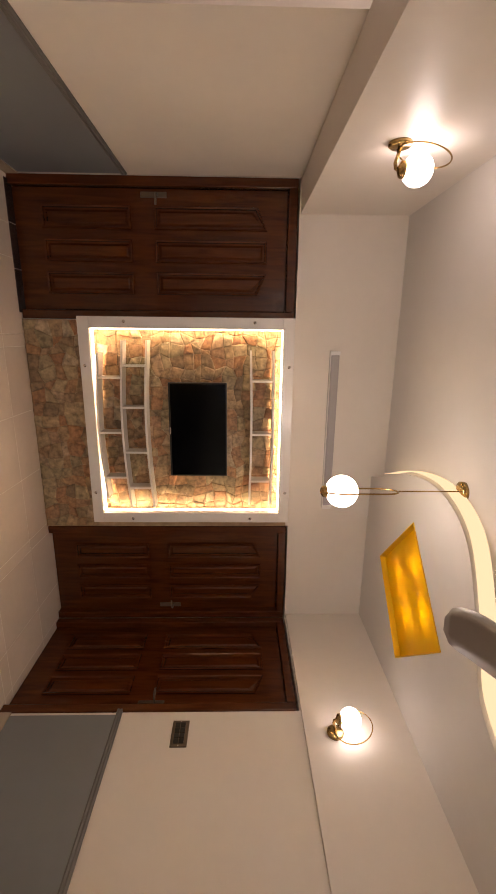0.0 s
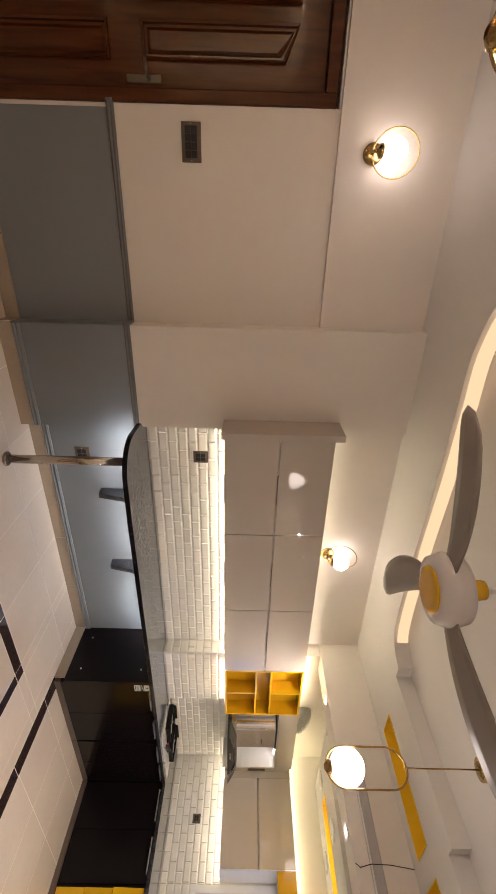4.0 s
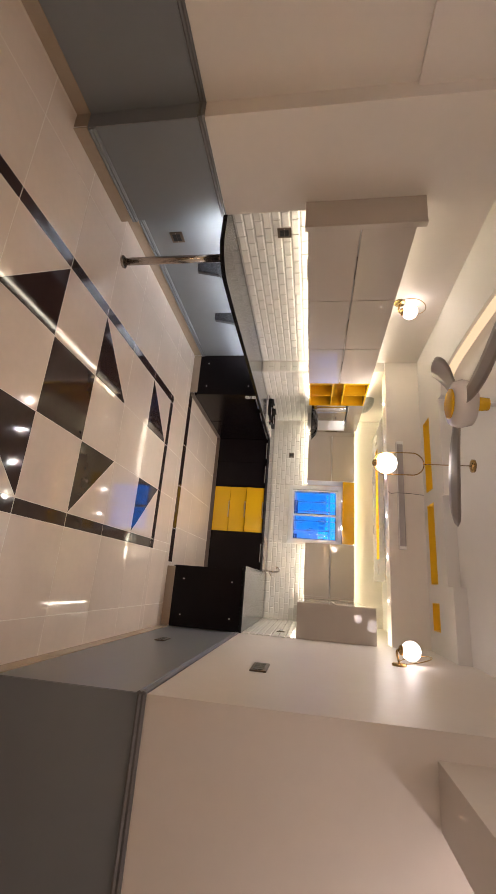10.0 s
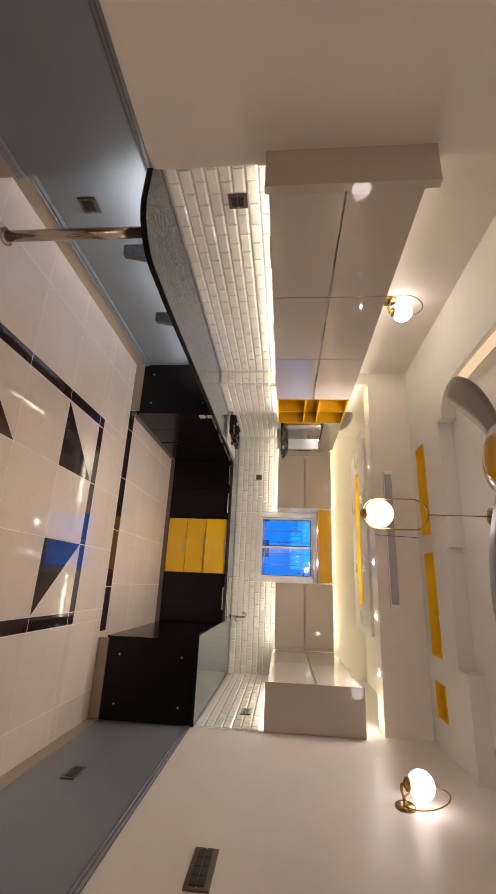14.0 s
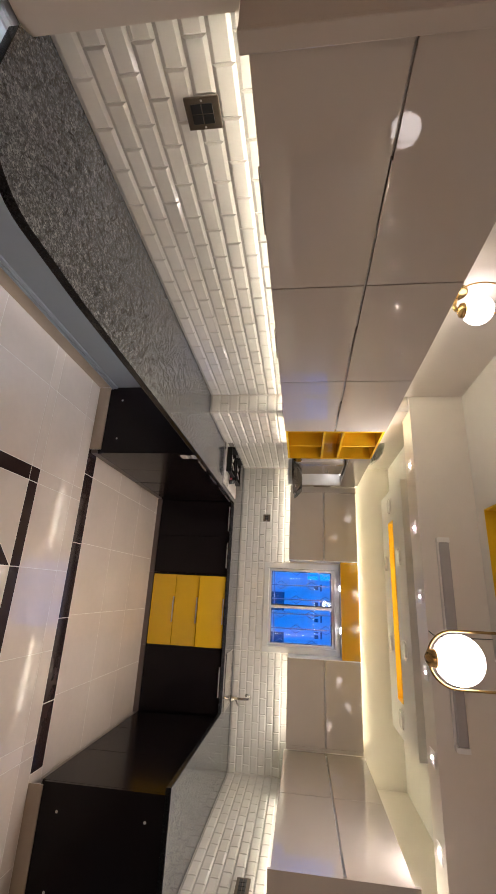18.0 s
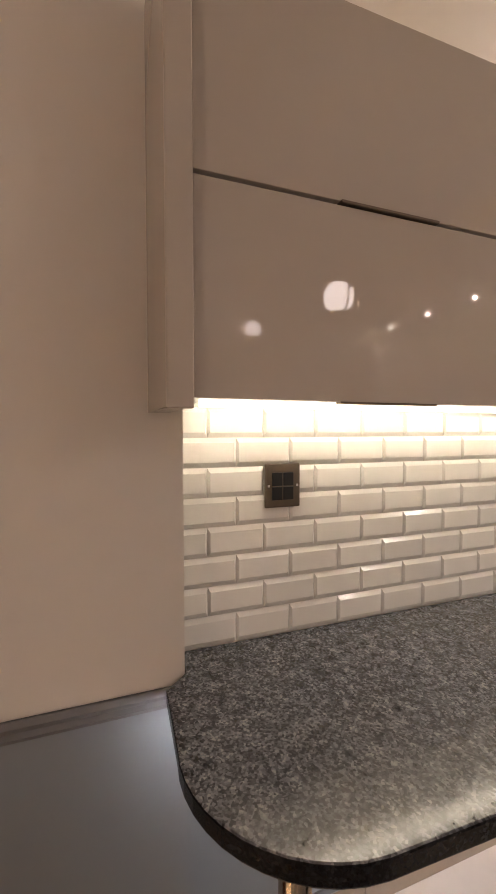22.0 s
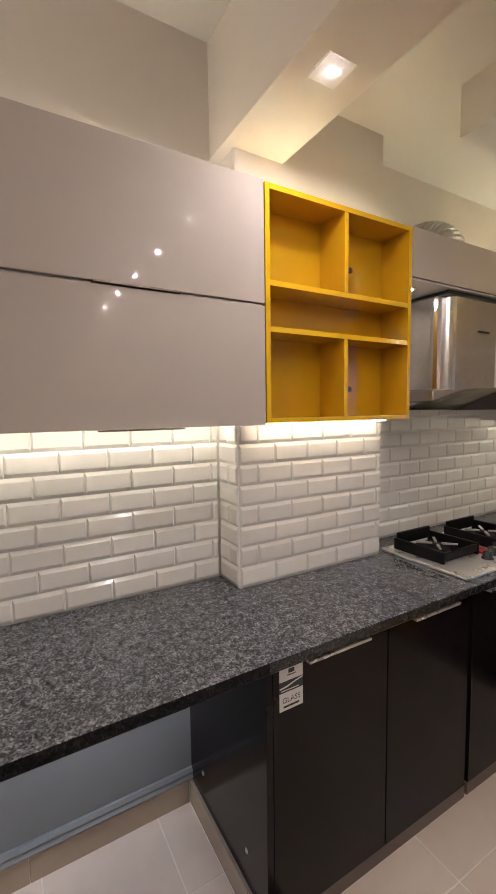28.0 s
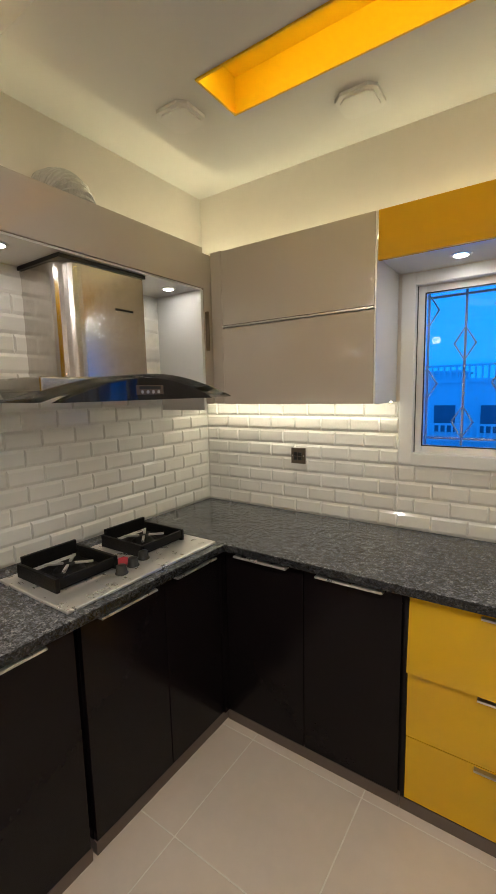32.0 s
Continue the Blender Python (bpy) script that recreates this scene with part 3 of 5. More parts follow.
# ---------------------------------------------------------------- doors
def panel_door(place, width, label, handle_left=True):
    """A six panel wooden door in its frame; local x across, front towards -y, foot at the origin."""
    d = new("door")
    tagged(d, label, "door", kind="structure")
    h, j = 2.075, 0.065
    for x0, x1 in ((0.0, j), (width - j, width)):
        part("jamb", box(x0, x1, -0.03, 0.1, 0, h, 0.006), WOOD, d)
    part("lintel", box(j, width - j, -0.03, 0.1, h - j, h, 0.006), WOOD, d)
    leaf = part("leaf", box(j + 0.004, width - j - 0.004, 0.022, 0.058, 0.006, h - j - 0.004, 0.003), WOOD, d)
    a, b = j + 0.085, width - j - 0.085
    cw = (b - a) / 3
    rows = ((0.20, 0.86), (1.02, 1.86))
    for z0, z1 in rows:
        for k in range(3):
            x0, x1 = a + k * cw + 0.03, a + (k + 1) * cw - 0.03
            top = z1
            lift = (0.0, 0.0)
            if z1 > 1:
                lift = ((-0.07, 0.0), (0.0, 0.0), (0.0, -0.07))[k]
            out = [(x0, z0), (x1, z0), (x1, top + lift[1]), (x0, top + lift[0])]
            bm = bmesh.new()
            cx, cz = (x0 + x1) / 2, (z0 + z1) / 2
            rings = []
            for ins, y in ((-0.022, 0.022), (-0.019, 0.002), (-0.008, -0.002), (0.004, 0.008), (0.012, 0.028), (0.026, 0.028), (0.05, 0.010)):
                ring = []
                for px, pz in out:
                    ring.append(bm.verts.new((px + math.copysign(ins, cx - px), y, pz + math.copysign(ins, cz - pz))))
                rings.append(ring)
            for A, B in zip(rings, rings[1:]):
                for i in range(4):
                    bm.faces.new((A[i], A[(i + 1) % 4], B[(i + 1) % 4], B[i]))
            bm.faces.new(rings[-1])
            bmesh.ops.recalc_face_normals(bm, faces=bm.faces[:])
            part("panel", bm, WOOD, leaf)
    hx = j + 0.045 if handle_left else width - j - 0.045
    s = 1 if handle_left else -1
    lock = part("lock_plate", box(hx - 0.02, hx + 0.02, 0.012, 0.022, 0.93, 1.12, 0.004), BRONZE, leaf, "bronze lock plate")
    part("lever", tube([(hx, 0.014, 1.05), (hx, -0.03, 1.05), (hx + s * 0.02, -0.04, 1.05), (hx + s * 0.075, -0.038, 1.045)], 0.008), BRONZE, leaf, "bronze lever handle", True)
    d.matrix_basis = place
    return d


panel_door(pose(3.612, YS - 0.02, 0.0, 0, 0, 180), 0.98, "dark stained six panel wooden door beside the stone panel", True)
panel_door(pose(0.90, YS - 0.02, 0.0, 0, 0, 180), 0.922, "dark stained panelled wooden door in the corner of the television wall", False)
panel_door(pose(XL - 0.02, -7.318, 0.0, 0, 0, 90), 1.005, "dark stained panelled wooden door on the side wall", False)

# ---------------------------------------------------------------- stone panel, shelves, television
FX0, FX1, FZ0, FZ1 = 1.005, 2.648, 0.455, 2.07
stone_back = structure("stone_cladding", box(0.91, 2.625, YS, YS + 0.0165, 0.0, 2.065), MORTAR, "rubble stone cladding in brown and ochre tones", "cladding")
random.seed(4)


def rubble(x0, x1, z0, z1, y, parent, step):
    """Stones on a shaken grid, each with its own outline and swelling face."""
    nx, nz = max(2, round((x1 - x0) / step)), max(2, round((z1 - z0) / step))
    sx, sz = (x1 - x0) / nx, (z1 - z0) / nz
    pt = {}
    for i in range(nx + 1):
        for k in range(nz + 1):
            ex, ez = i in (0, nx), k in (0, nz)
            pt[i, k] = (x0 + i * sx + (0 if ex else random.uniform(-0.36, 0.36) * sx), z0 + k * sz + (0 if ez else random.uniform(-0.36, 0.36) * sz))
    for i in range(nx):
        for k in range(nz):
            q = [pt[i, k], pt[i + 1, k], pt[i + 1, k + 1], pt[i, k + 1]]
            cx, cz = sum(p[0] for p in q) / 4, sum(p[1] for p in q) / 4
            outline = []
            for a in range(4):
                p, r = q[a], q[(a + 1) % 4]
                outline.append((p[0], p[1], random.uniform(0.93, 1.0)))
                f = random.uniform(0.35, 0.65)
                outline.append((p[0] + (r[0] - p[0]) * f, p[1] + (r[1] - p[1]) * f, random.uniform(1.0, 1.08)))
            depth = random.uniform(0.009, 0.028)
            bm = bmesh.new()
            rings = []
            for scale, out in ((1.05, 0.0), (1.01, depth * 0.6), (0.82, depth * 0.94)):
                rings.append([bm.verts.new((cx + (px - cx) * s * scale, y + out * random.uniform(0.85, 1.1), cz + (pz - cz) * s * scale)) for px, pz, s in outline])
            for A, B in zip(rings, rings[1:]):
                for n in range(8):
                    bm.faces.new((A[n], B[n], B[(n + 1) % 8], A[(n + 1) % 8]))
            tip = bm.verts.new((cx + random.uniform(-0.2, 0.2) * sx, y + depth * random.uniform(0.95, 1.15), cz + random.uniform(-0.2, 0.2) * sz))
            for n in range(8):
                bm.faces.new((rings[-1][n], tip, rings[-1][(n + 1) % 8]))
            bmesh.ops.recalc_face_normals(bm, faces=bm.faces[:])
            part("stone", bm, STONE, parent)


rubble(0.915, 2.62, 0.005, FZ0, YS + 0.012, stone_back, 0.09)
rubble(FX0 + 0.05, FX1 - 0.05, FZ0 + 0.02, FZ1 - 0.05, YS + 0.012, stone_back, 0.082)

fr = thing("tv_frame", ((FX0 + FX1) / 2, YS + 0.06, FZ0), "white box frame with warm inner lighting around the stone panel", "wall frame")
W, D0, D1 = 0.085, YS + 0.058, YS + 0.15
part("frame_bottom", box(FX0, FX1, D0, D1, FZ0, FZ0 + W, 0.004), WHITEGLOSS, fr)
part("frame_top", box(FX0, FX1, D0, D1, FZ1 - W, FZ1, 0.004), WHITEGLOSS, fr)
part("frame_side", box(FX0, FX0 + W, D0, D1, FZ0 + W, FZ1 - W, 0.004), WHITEGLOSS, fr)
part("frame_side", box(FX1 - W, FX1, D0, D1, FZ0 + W, FZ1 - W, 0.004), WHITEGLOSS, fr)
for x, z in ((FX0 + 0.035, 0.78), (FX0 + 0.035, 1.75), (FX1 - 0.035, 0.8), (FX1 - 0.035, 1.77), (1.27, FZ0 + 0.035), (2.29, FZ0 + 0.035), (1.27, FZ1 - 0.035), (2.29, FZ1 - 0.035)):
    part("stud", turned([(0.012, 0.0), (0.012, 0.004), (0.006, 0.009)], (x, D1, z), "y", 14), CHROME, fr, "round chrome stud")
leds = thing("led_strip", ((FX0 + FX1) / 2, D0 + 0.03, FZ0 + W), "warm light strip around the inside of the white frame", "light strip")
e = 0.006
for b in (box(FX0 + W, FX1 - W, D0 + 0.012, D0 + 0.026, FZ0 + W, FZ0 + W + e), box(FX0 + W, FX1 - W, D0 + 0.012, D0 + 0.026, FZ1 - W - e, FZ1 - W), box(FX0 + W, FX0 + W + e, D0 + 0.012, D0 + 0.026, FZ0 + W + e, FZ1 - W - e), box(FX1 - W - e, FX1 - W, D0 + 0.012, D0 + 0.026, FZ0 + W + e, FZ1 - W - e)):
    part("strip", b, LEDWARM, leds)

tv = thing("television", (1.78, YS + 0.09, 1.098), "black flat television mounted on the stone panel", "television")
part("bezel", box(1.398, 2.163, YS + 0.07, YS + 0.10, 1.098, 1.559, 0.006), DARKPL, tv)
part("screen", box(1.41, 2.151, YS + 0.10, YS + 0.103, 1.114, 1.549), SCREEN, tv)
part("wall_mount", box(1.65, 1.9, YS + 0.04, YS + 0.07, 1.23, 1.43, 0.004), DARKPL, tv)
part("badge", box(1.75, 1.805, YS + 0.1003, YS + 0.1035, 1.103, 1.110), ALU, tv)


def shelf(z0, z1, x0, x1, marks, label, lean, boards=2):
    """White wall shelf: two long bowed boards with short cross boards."""
    s = thing("wall_shelf", ((x0 + x1) / 2, YS + 0.05, z0), label, "shelf", "white shelves on the stone panel")
    for z in (z0, z1)[:boards]:
        bow = [(x0 - 0.03 + (x1 - x0 + 0.06) * k / 12, z + 0.035 * lean * math.sin(math.pi * k / 12)) for k in range(13)]
        bm = bmesh.new()
        part("long_board", prism(bow + [(p[0], p[1] + 0.016) for p in bow[::-1]], "y", YS + 0.048, YS + 0.16, bm), WHITEGLOSS, s)
    for m in marks:
        k = (m - x0 + 0.03) / (x1 - x0 + 0.06)
        dz = 0.035 * lean * math.sin(math.pi * k)
        part("cross_board", box(m - 0.008, m + 0.008, YS + 0.05, YS + 0.155, z0 + 0.015 + dz, z1 + 0.001 + dz), WHITEGLOSS, s)


shelf(0.585, 0.765, 1.25, 2.36, (1.40, 1.77, 2.2), "white open wall shelf mounted below the television", -1, 1)
shelf(0.77, 0.955, 1.17, 2.45, (1.31, 1.61, 1.97, 2.29), "white tiered wall shelf with curved boards under the television", -1)
shelf(1.735, 1.905, 1.20, 2.38, (1.37, 1.76, 2.18), "white open wall shelf mounted above the television", 0.3)


# ---------------------------------------------------------------- lamps
def sconce(base, nx, opal=GLOBE, group="globe wall lamps"):
    x, y, z = base
    s = thing("wall_lamp", base, "brass wall lamp with lit opal globe and thin ring", "wall lamp", group)
    part("wall_plate", turned([(0.055, 0.0), (0.055, nx * 0.012), (0.045, nx * 0.02)], base, "x", 28), BRASS, s, "", True)
    part("arm", tube([(x + nx * 0.015, y, z), (x + nx * 0.05, y, z - 0.006), (x + nx * 0.085, y, z - 0.016), (x + nx * 0.105, y, z - 0.012), (x + nx * 0.11, y, z + 0.0)], 0.009), BRASS, s, "", True)
    part("cup", turned([(0.012, 0.0), (0.034, 0.012), (0.038, 0.03), (0.034, 0.034)], (x + nx * 0.11, y, z - 0.004), "z", 24), BRASS, s, "", True)
    part("globe", ball((x + nx * 0.11, y, z + 0.09), 0.071), opal, s, "lit opal glass globe", True)
    ring = [(x + nx * 0.05 + nx * 0.03 * math.sin(2 * math.pi * k / 40), y + 0.12 * math.cos(2 * math.pi * k / 40), z + 0.115 + 0.12 * math.sin(2 * math.pi * k / 40)) for k in range(40)]
    part("ring", tube(ring, 0.0038, 8, True), BRASS, s, "thin brass ring", True)
    return s


sconce((XB, -6.107, 2.297), 1, GLOBEWARM)
sconce((XU, -3.241, 2.361), 1)
sconce((XE, -3.215, 2.258), -1)
sconce((XRB, -6.14, 2.39), -1, GLOBEEAST)


def pendant(x, y, z, opal, ux=1.0, uy=0.0):
    p = thing("pendant_lamp", (x, y, ZT), "brass pendant lamp with lit opal globe in a long loop", "pendant lamp", "pendant lamps")
    part("canopy", turned([(0.055, 0.0), (0.055, -0.02), (0.03, -0.028)], (x, y, ZT), "z", 28), BRASS, p, "", True)
    part("rod", tube([(x, y, ZT - 0.02), (x, y, z + 0.30)], 0.004), BRASS, p, "", True)
    loop = []
    for k in range(17):
        a = math.pi * k / 16
        loop.append((x + ux * 0.098 * math.cos(a), y + uy * 0.098 * math.cos(a), z + 0.21 + 0.098 * math.sin(a)))
    for k in range(17):
        a = math.pi + math.pi * k / 16
        loop.append((x + ux * 0.098 * math.cos(a), y + uy * 0.098 * math.cos(a), z - 0.01 + 0.098 * math.sin(a)))
    part("loop", tube(loop, 0.005, 8, True), BRASS, p, "long brass loop", True)
    part("holder", turned([(0.012, -0.118), (0.03, -0.106), (0.034, -0.075), (0.03, -0.07)], (x, y, z), "z", 24), BRASS, p, "", True)
    part("globe", ball((x, y, z), 0.088), opal, p, "lit opal glass globe", True)


pendant(1.70, -3.265, 2.192, PENDANT)
pendant(1.70, -6.09, 2.22, PENDANTWARM, 0.2, 0.98)


def batten(x0, x1, y, z, ny):
    t = thing("tube_light", ((x0 + x1) / 2, y, z), "unlit slim white tube light fixed to the wall", "tube light", "tube lights")
    part("housing", box(x0, x1, y, y + ny * 0.035, z - 0.04, z + 0.035, 0.004), WHITEGLOSS, t)
    part("diffuser", box(x0 + 0.03, x1 - 0.03, y + ny * 0.035, y + ny * 0.06, z - 0.034, z + 0.03, 0.01), OPALOFF, t, "unlit grey diffuser")
    for a, b in ((x0, x0 + 0.03), (x1 - 0.03, x1)):
        part("end_cap", box(a, b, y + ny * 0.035, y + ny * 0.062, z - 0.038, z + 0.033, 0.003), UPVC, t)


batten(1.09, 2.41, YS, 2.41, 1)
batten(1.1, 2.31, -2.06, 2.545, -1)

cord = thing("lamp_cord", (1.705, -2.064, 2.41), "thin dark cord hanging down the cross beam over the tube light", "cable")
part("cord", tube([(1.705, -2.064, ZC - 0.001), (1.705, -2.125, 2.62), (1.703, -2.127, 2.50), (1.70, -2.066, 2.44), (1.678, -2.063, 2.413)], 0.0028, 6), DARKPL, cord, "", True)
for k in range(6):
    x = 0.56 + 0.457 * k
    s = thing("downlight", (x, -1.95, 2.41), "small square recessed downlight, lit, in the cross beam", "downlight", "beam downlights")
    bm = box(x - 0.045, x + 0.045, -1.995, -1.905, 2.405, 2.4095, 0.002)
    part("trim", bm, UPVC, s)
    part("lens", turned([(0.0078, 0.0), (0.0078, -0.0008), (0.0068, -0.001)], (x, -1.95, 2.405), "z", 20), BEAMSPOT, s, "glowing lens")

for x, y in ((1.14, -1.06), (0.63, -0.76), (1.16, -0.47), (1.9, -1.06), (1.9, -0.47), (2.47, -0.76)):
    s = thing("panel_light", (x, y, ZP), "unlit flat square ceiling light on the hanging panel", "ceiling light", "panel ceiling lights")
    part("body", prism([(x - 0.07, y - 0.045), (x - 0.045, y - 0.07), (x + 0.045, y - 0.07), (x + 0.07, y - 0.045), (x + 0.07, y + 0.045), (x + 0.045, y + 0.07), (x - 0.045, y + 0.07), (x - 0.07, y + 0.045)], "z", ZP - 0.011, ZP - 0.0005), WHITEGLOSS, s)
    part("diffuser", prism([(x - 0.056, y - 0.036), (x - 0.036, y - 0.056), (x + 0.036, y - 0.056), (x + 0.056, y - 0.036), (x + 0.056, y + 0.036), (x + 0.036, y + 0.056), (x - 0.036, y + 0.056), (x - 0.056, y + 0.036)], "z", ZP - 0.017, ZP - 0.011), WHITEGLOSS, s)

# ---------------------------------------------------------------- ceiling fan
FAN = Vector((1.70, -4.523, 2.392))
fan = thing("ceiling_fan", (FAN.x, FAN.y, ZT), "white ceiling fan with three taupe blades and yellow accents", "ceiling fan")
part("canopy", turned([(0.06, 0.0), (0.055, -0.05), (0.02, -0.07)], (FAN.x, FAN.y, ZT), "z", 28), FANWHITE, fan, "", True)
part("rod", turned([(0.013, 0.0), (0.013, 0.47)], FAN, "z", 16), FANWHITE, fan, "", True)
part("collar", turned([(0.03, 0.075), (0.04, 0.10), (0.036, 0.15), (0.018, 0.155)], FAN, "z", 24), YELLOW, fan, "yellow collar", True)
part("motor", turned([(0.085, -0.055), (0.125, -0.045), (0.14, 0.0), (0.125, 0.06), (0.06, 0.08), (0.02, 0.085)], FAN, "z", 40), FANWHITE, fan, "", True)
part("disc", turned([(0.088, -0.056), (0.086, -0.062), (0.07, -0.066)], FAN, "z", 40), YELLOW, fan, "yellow underside disc", True)
for k in range(3):
    a0 = math.radians(FAN_TURN + 120 * k)
    bm = bmesh.new()
    rows = []
    for i in range(15):
        t = i / 14
        r = 0.10 + 0.57 * t
        half = (0.042 + 0.046 * math.sin(math.pi * min(t * 0.75, 1.0))) * (1.0 if t < 0.86 else math.sqrt(max(1 - ((t - 0.86) / 0.15) ** 2, 0.02)))
        sweep = -0.17 * t * t
        row = []
        for j in range(5):
            s = -half + 2 * half * j / 4 + sweep
            for dz in (0.003, -0.003):
                row.append(bm.verts.new((FAN.x + r * math.cos(a0) - s * math.sin(a0), FAN.y + r * math.sin(a0) + s * math.cos(a0), FAN.z - 0.005 + dz - 0.07 * (s - sweep) * (1 - 0.4 * t))))
        rows.append(row)
    for A, B in zip(rows, rows[1:]):
        for j in range(4):
            bm.faces.new((A[2 * j], A[2 * j + 2], B[2 * j + 2], B[2 * j]))
            bm.faces.new((A[2 * j + 1], B[2 * j + 1], B[2 * j + 3], A[2 * j + 3]))
        bm.faces.new((A[0], B[0], B[1], A[1]))
        bm.faces.new((A[8], A[9], B[9], B[8]))
    for row in (rows[0], rows[-1]):
        for j in range(4):
            bm.faces.new((row[2 * j], row[2 * j + 1], row[2 * j + 3], row[2 * j + 2]))
    bmesh.ops.recalc_face_normals(bm, faces=bm.faces[:])
    part("blade", bm, FANGREY, fan, "taupe fan blade", True)
# ---------------------------------------------------------------- worktop and base units
def arc(cx, cy, r, a0, a1, n=10):
    return [(cx + r * math.cos(math.radians(a0 + (a1 - a0) * k / n)), cy + r * math.sin(math.radians(a0 + (a1 - a0) * k / n))) for k in range(n + 1)]


top = thing("worktop", (0.3, -2.2, 0.84), "speckled grey granite worktop with a rounded end and edges coloured as in shade", "worktop")
west = [(0.003, YP1 + 0.003), (XP, YP1 + 0.003), (XP + 0.05, YP1 - 0.05)] + arc(0.36, -4.245, 0.24, -100, -4, 12) + [(0.61, -3.95), (0.597, -2.75), (0.592, -2.18), (0.592, -0.545), (2.60, -0.545), (2.60, -2.18), (XE - 0.003, -2.18), (XE - 0.003, YN - 0.003), (0.003, YN - 0.003), (0.003, -1.304), (0.155, -1.304), (0.155, -2.023), (0.003, -2.023)]
bm = prism(west, "z", 0.846, CT)
rim = [e for e in bm.edges if abs(e.verts[0].co.z - e.verts[1].co.z) < 1e-6]
bmesh.ops.bevel(bm, geom=rim, offset=0.004, segments=2, profile=0.5, affect="EDGES")
slab = part("slab", bm, [GRANITE, GRANITEDEEPSHADE, GRANITESHADE], top)
# upright faces take the shaded copies of the granite
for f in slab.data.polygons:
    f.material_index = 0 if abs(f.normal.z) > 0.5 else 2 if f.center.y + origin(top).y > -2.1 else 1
for y in (-3.8, -3.05):
    part("bracket", prism([(0.004, 0.845), (0.34, 0.845), (0.34, 0.82), (0.23, 0.785), (0.13, 0.67), (0.085, 0.47), (0.004, 0.465)], "y", y - 0.02, y + 0.02), BRACKETSTONE, top, "granite corbel bracket")
post = thing("counter_post", (0.377, -4.285, 0), "polished steel round post under the worktop end", "post")
part("shaft", turned([(0.03, 0.012), (0.03, 0.842)], (0.377, -4.285, 0), "z", 28), POSTSTEEL, post, "", True)
part("flange", turned([(0.05, 0.0), (0.05, 0.012), (0.034, 0.022)], (0.377, -4.285, 0), "z", 28), POSTSTEEL, post, "", True)
part("top_flange", turned([(0.034, 0.822), (0.05, 0.834), (0.05, 0.8455)], (0.377, -4.285, 0), "z", 28), POSTSTEEL, post, "", True)


def handle(parent, a, b, axis, face, z):
    """Thin aluminium edge pull along the top of a front."""
    if axis == "y":
        bm = box(face, face + 0.03, a, b, z - 0.003, z + 0.005, 0.001)
    else:
        bm = box(a, b, face - 0.03, face, z - 0.003, z + 0.005, 0.001)
    part("edge_pull", bm, HOBSTEEL, parent, "thin aluminium edge pull")


def base_unit(name, label, y0, y1, fronts):
    """Base unit on the counter wall; fronts along y."""
    u = thing(name, (0.26, (y0 + y1) / 2, 0), label, "base cabinet", "dark base cabinets")
    part("carcass", box(0.02, 0.535, y0 + 0.001, y1 - 0.001, 0.05, 0.844), BLACK, u)
    part("plinth", box(0.05, 0.553, y0 + 0.001, y1 - 0.001, 0.0, 0.0495), PLINTH, u)
    for a, b in fronts:
        d = part("door", box(0.536, 0.556, a + 0.002, b - 0.002, 0.055, 0.832, 0.0015), BLACK, u)
        c = (a + b) / 2
        handle(d, c - 0.12, c + 0.12, "y", 0.556, 0.83)
    return u


u = base_unit("base_cabinet", "dark brown gloss base cabinet with stickers beside the open leg space", -2.15, -1.25, [(-2.15, -1.70), (-1.70, -1.255)])
side = part("side_panel", box(0.005, 0.557, -2.172, -2.1505, 0.09, 0.844, 0.001), BLACK, u)
for y, z in ((0.12, 0.74), (0.44, 0.74), (0.12, 0.2), (0.44, 0.2)):
    part("screw_cap", turned([(0.008, 0.0), (0.008, -0.002), (0.004, -0.004)], (y, -2.172, z), "y", 12), ALU, side, "small round steel screw cap")
base_unit("base_cabinet", "dark brown gloss corner base cabinet under the gas hob", -1.235, -0.49, [(-1.235, -0.875), (-0.875, -0.545)])


cu = [o for o in bpy.data.objects if o.name.startswith("base_cabinet")][-1]
part("corner_filler", box(0.5365, 0.5685, -0.543, -0.4935, 0.055, 0.832), BLACK, cu)


def north_unit(x0, x1, fronts, label):
    u = thing("base_cabinet", ((x0 + x1) / 2, -0.24, 0), label, "base cabinet", "dark base cabinets")
    part("carcass", box(x0 + 0.001, x1 - 0.001, -0.491, YN - 0.02, 0.05, 0.844), BLACK, u)
    part("plinth", box(x0 + 0.001, x1 - 0.001, -0.509, YN - 0.05, 0.0, 0.0495), PLINTH, u)
    for a, b in fronts:
        d = part("door", box(a + 0.002, b - 0.002, -0.512, -0.492, 0.055, 0.832, 0.0015), BLACK, u)
        c = (a + b) / 2
        handle(d, c - 0.13, c + 0.13, "x", -0.512, 0.83)


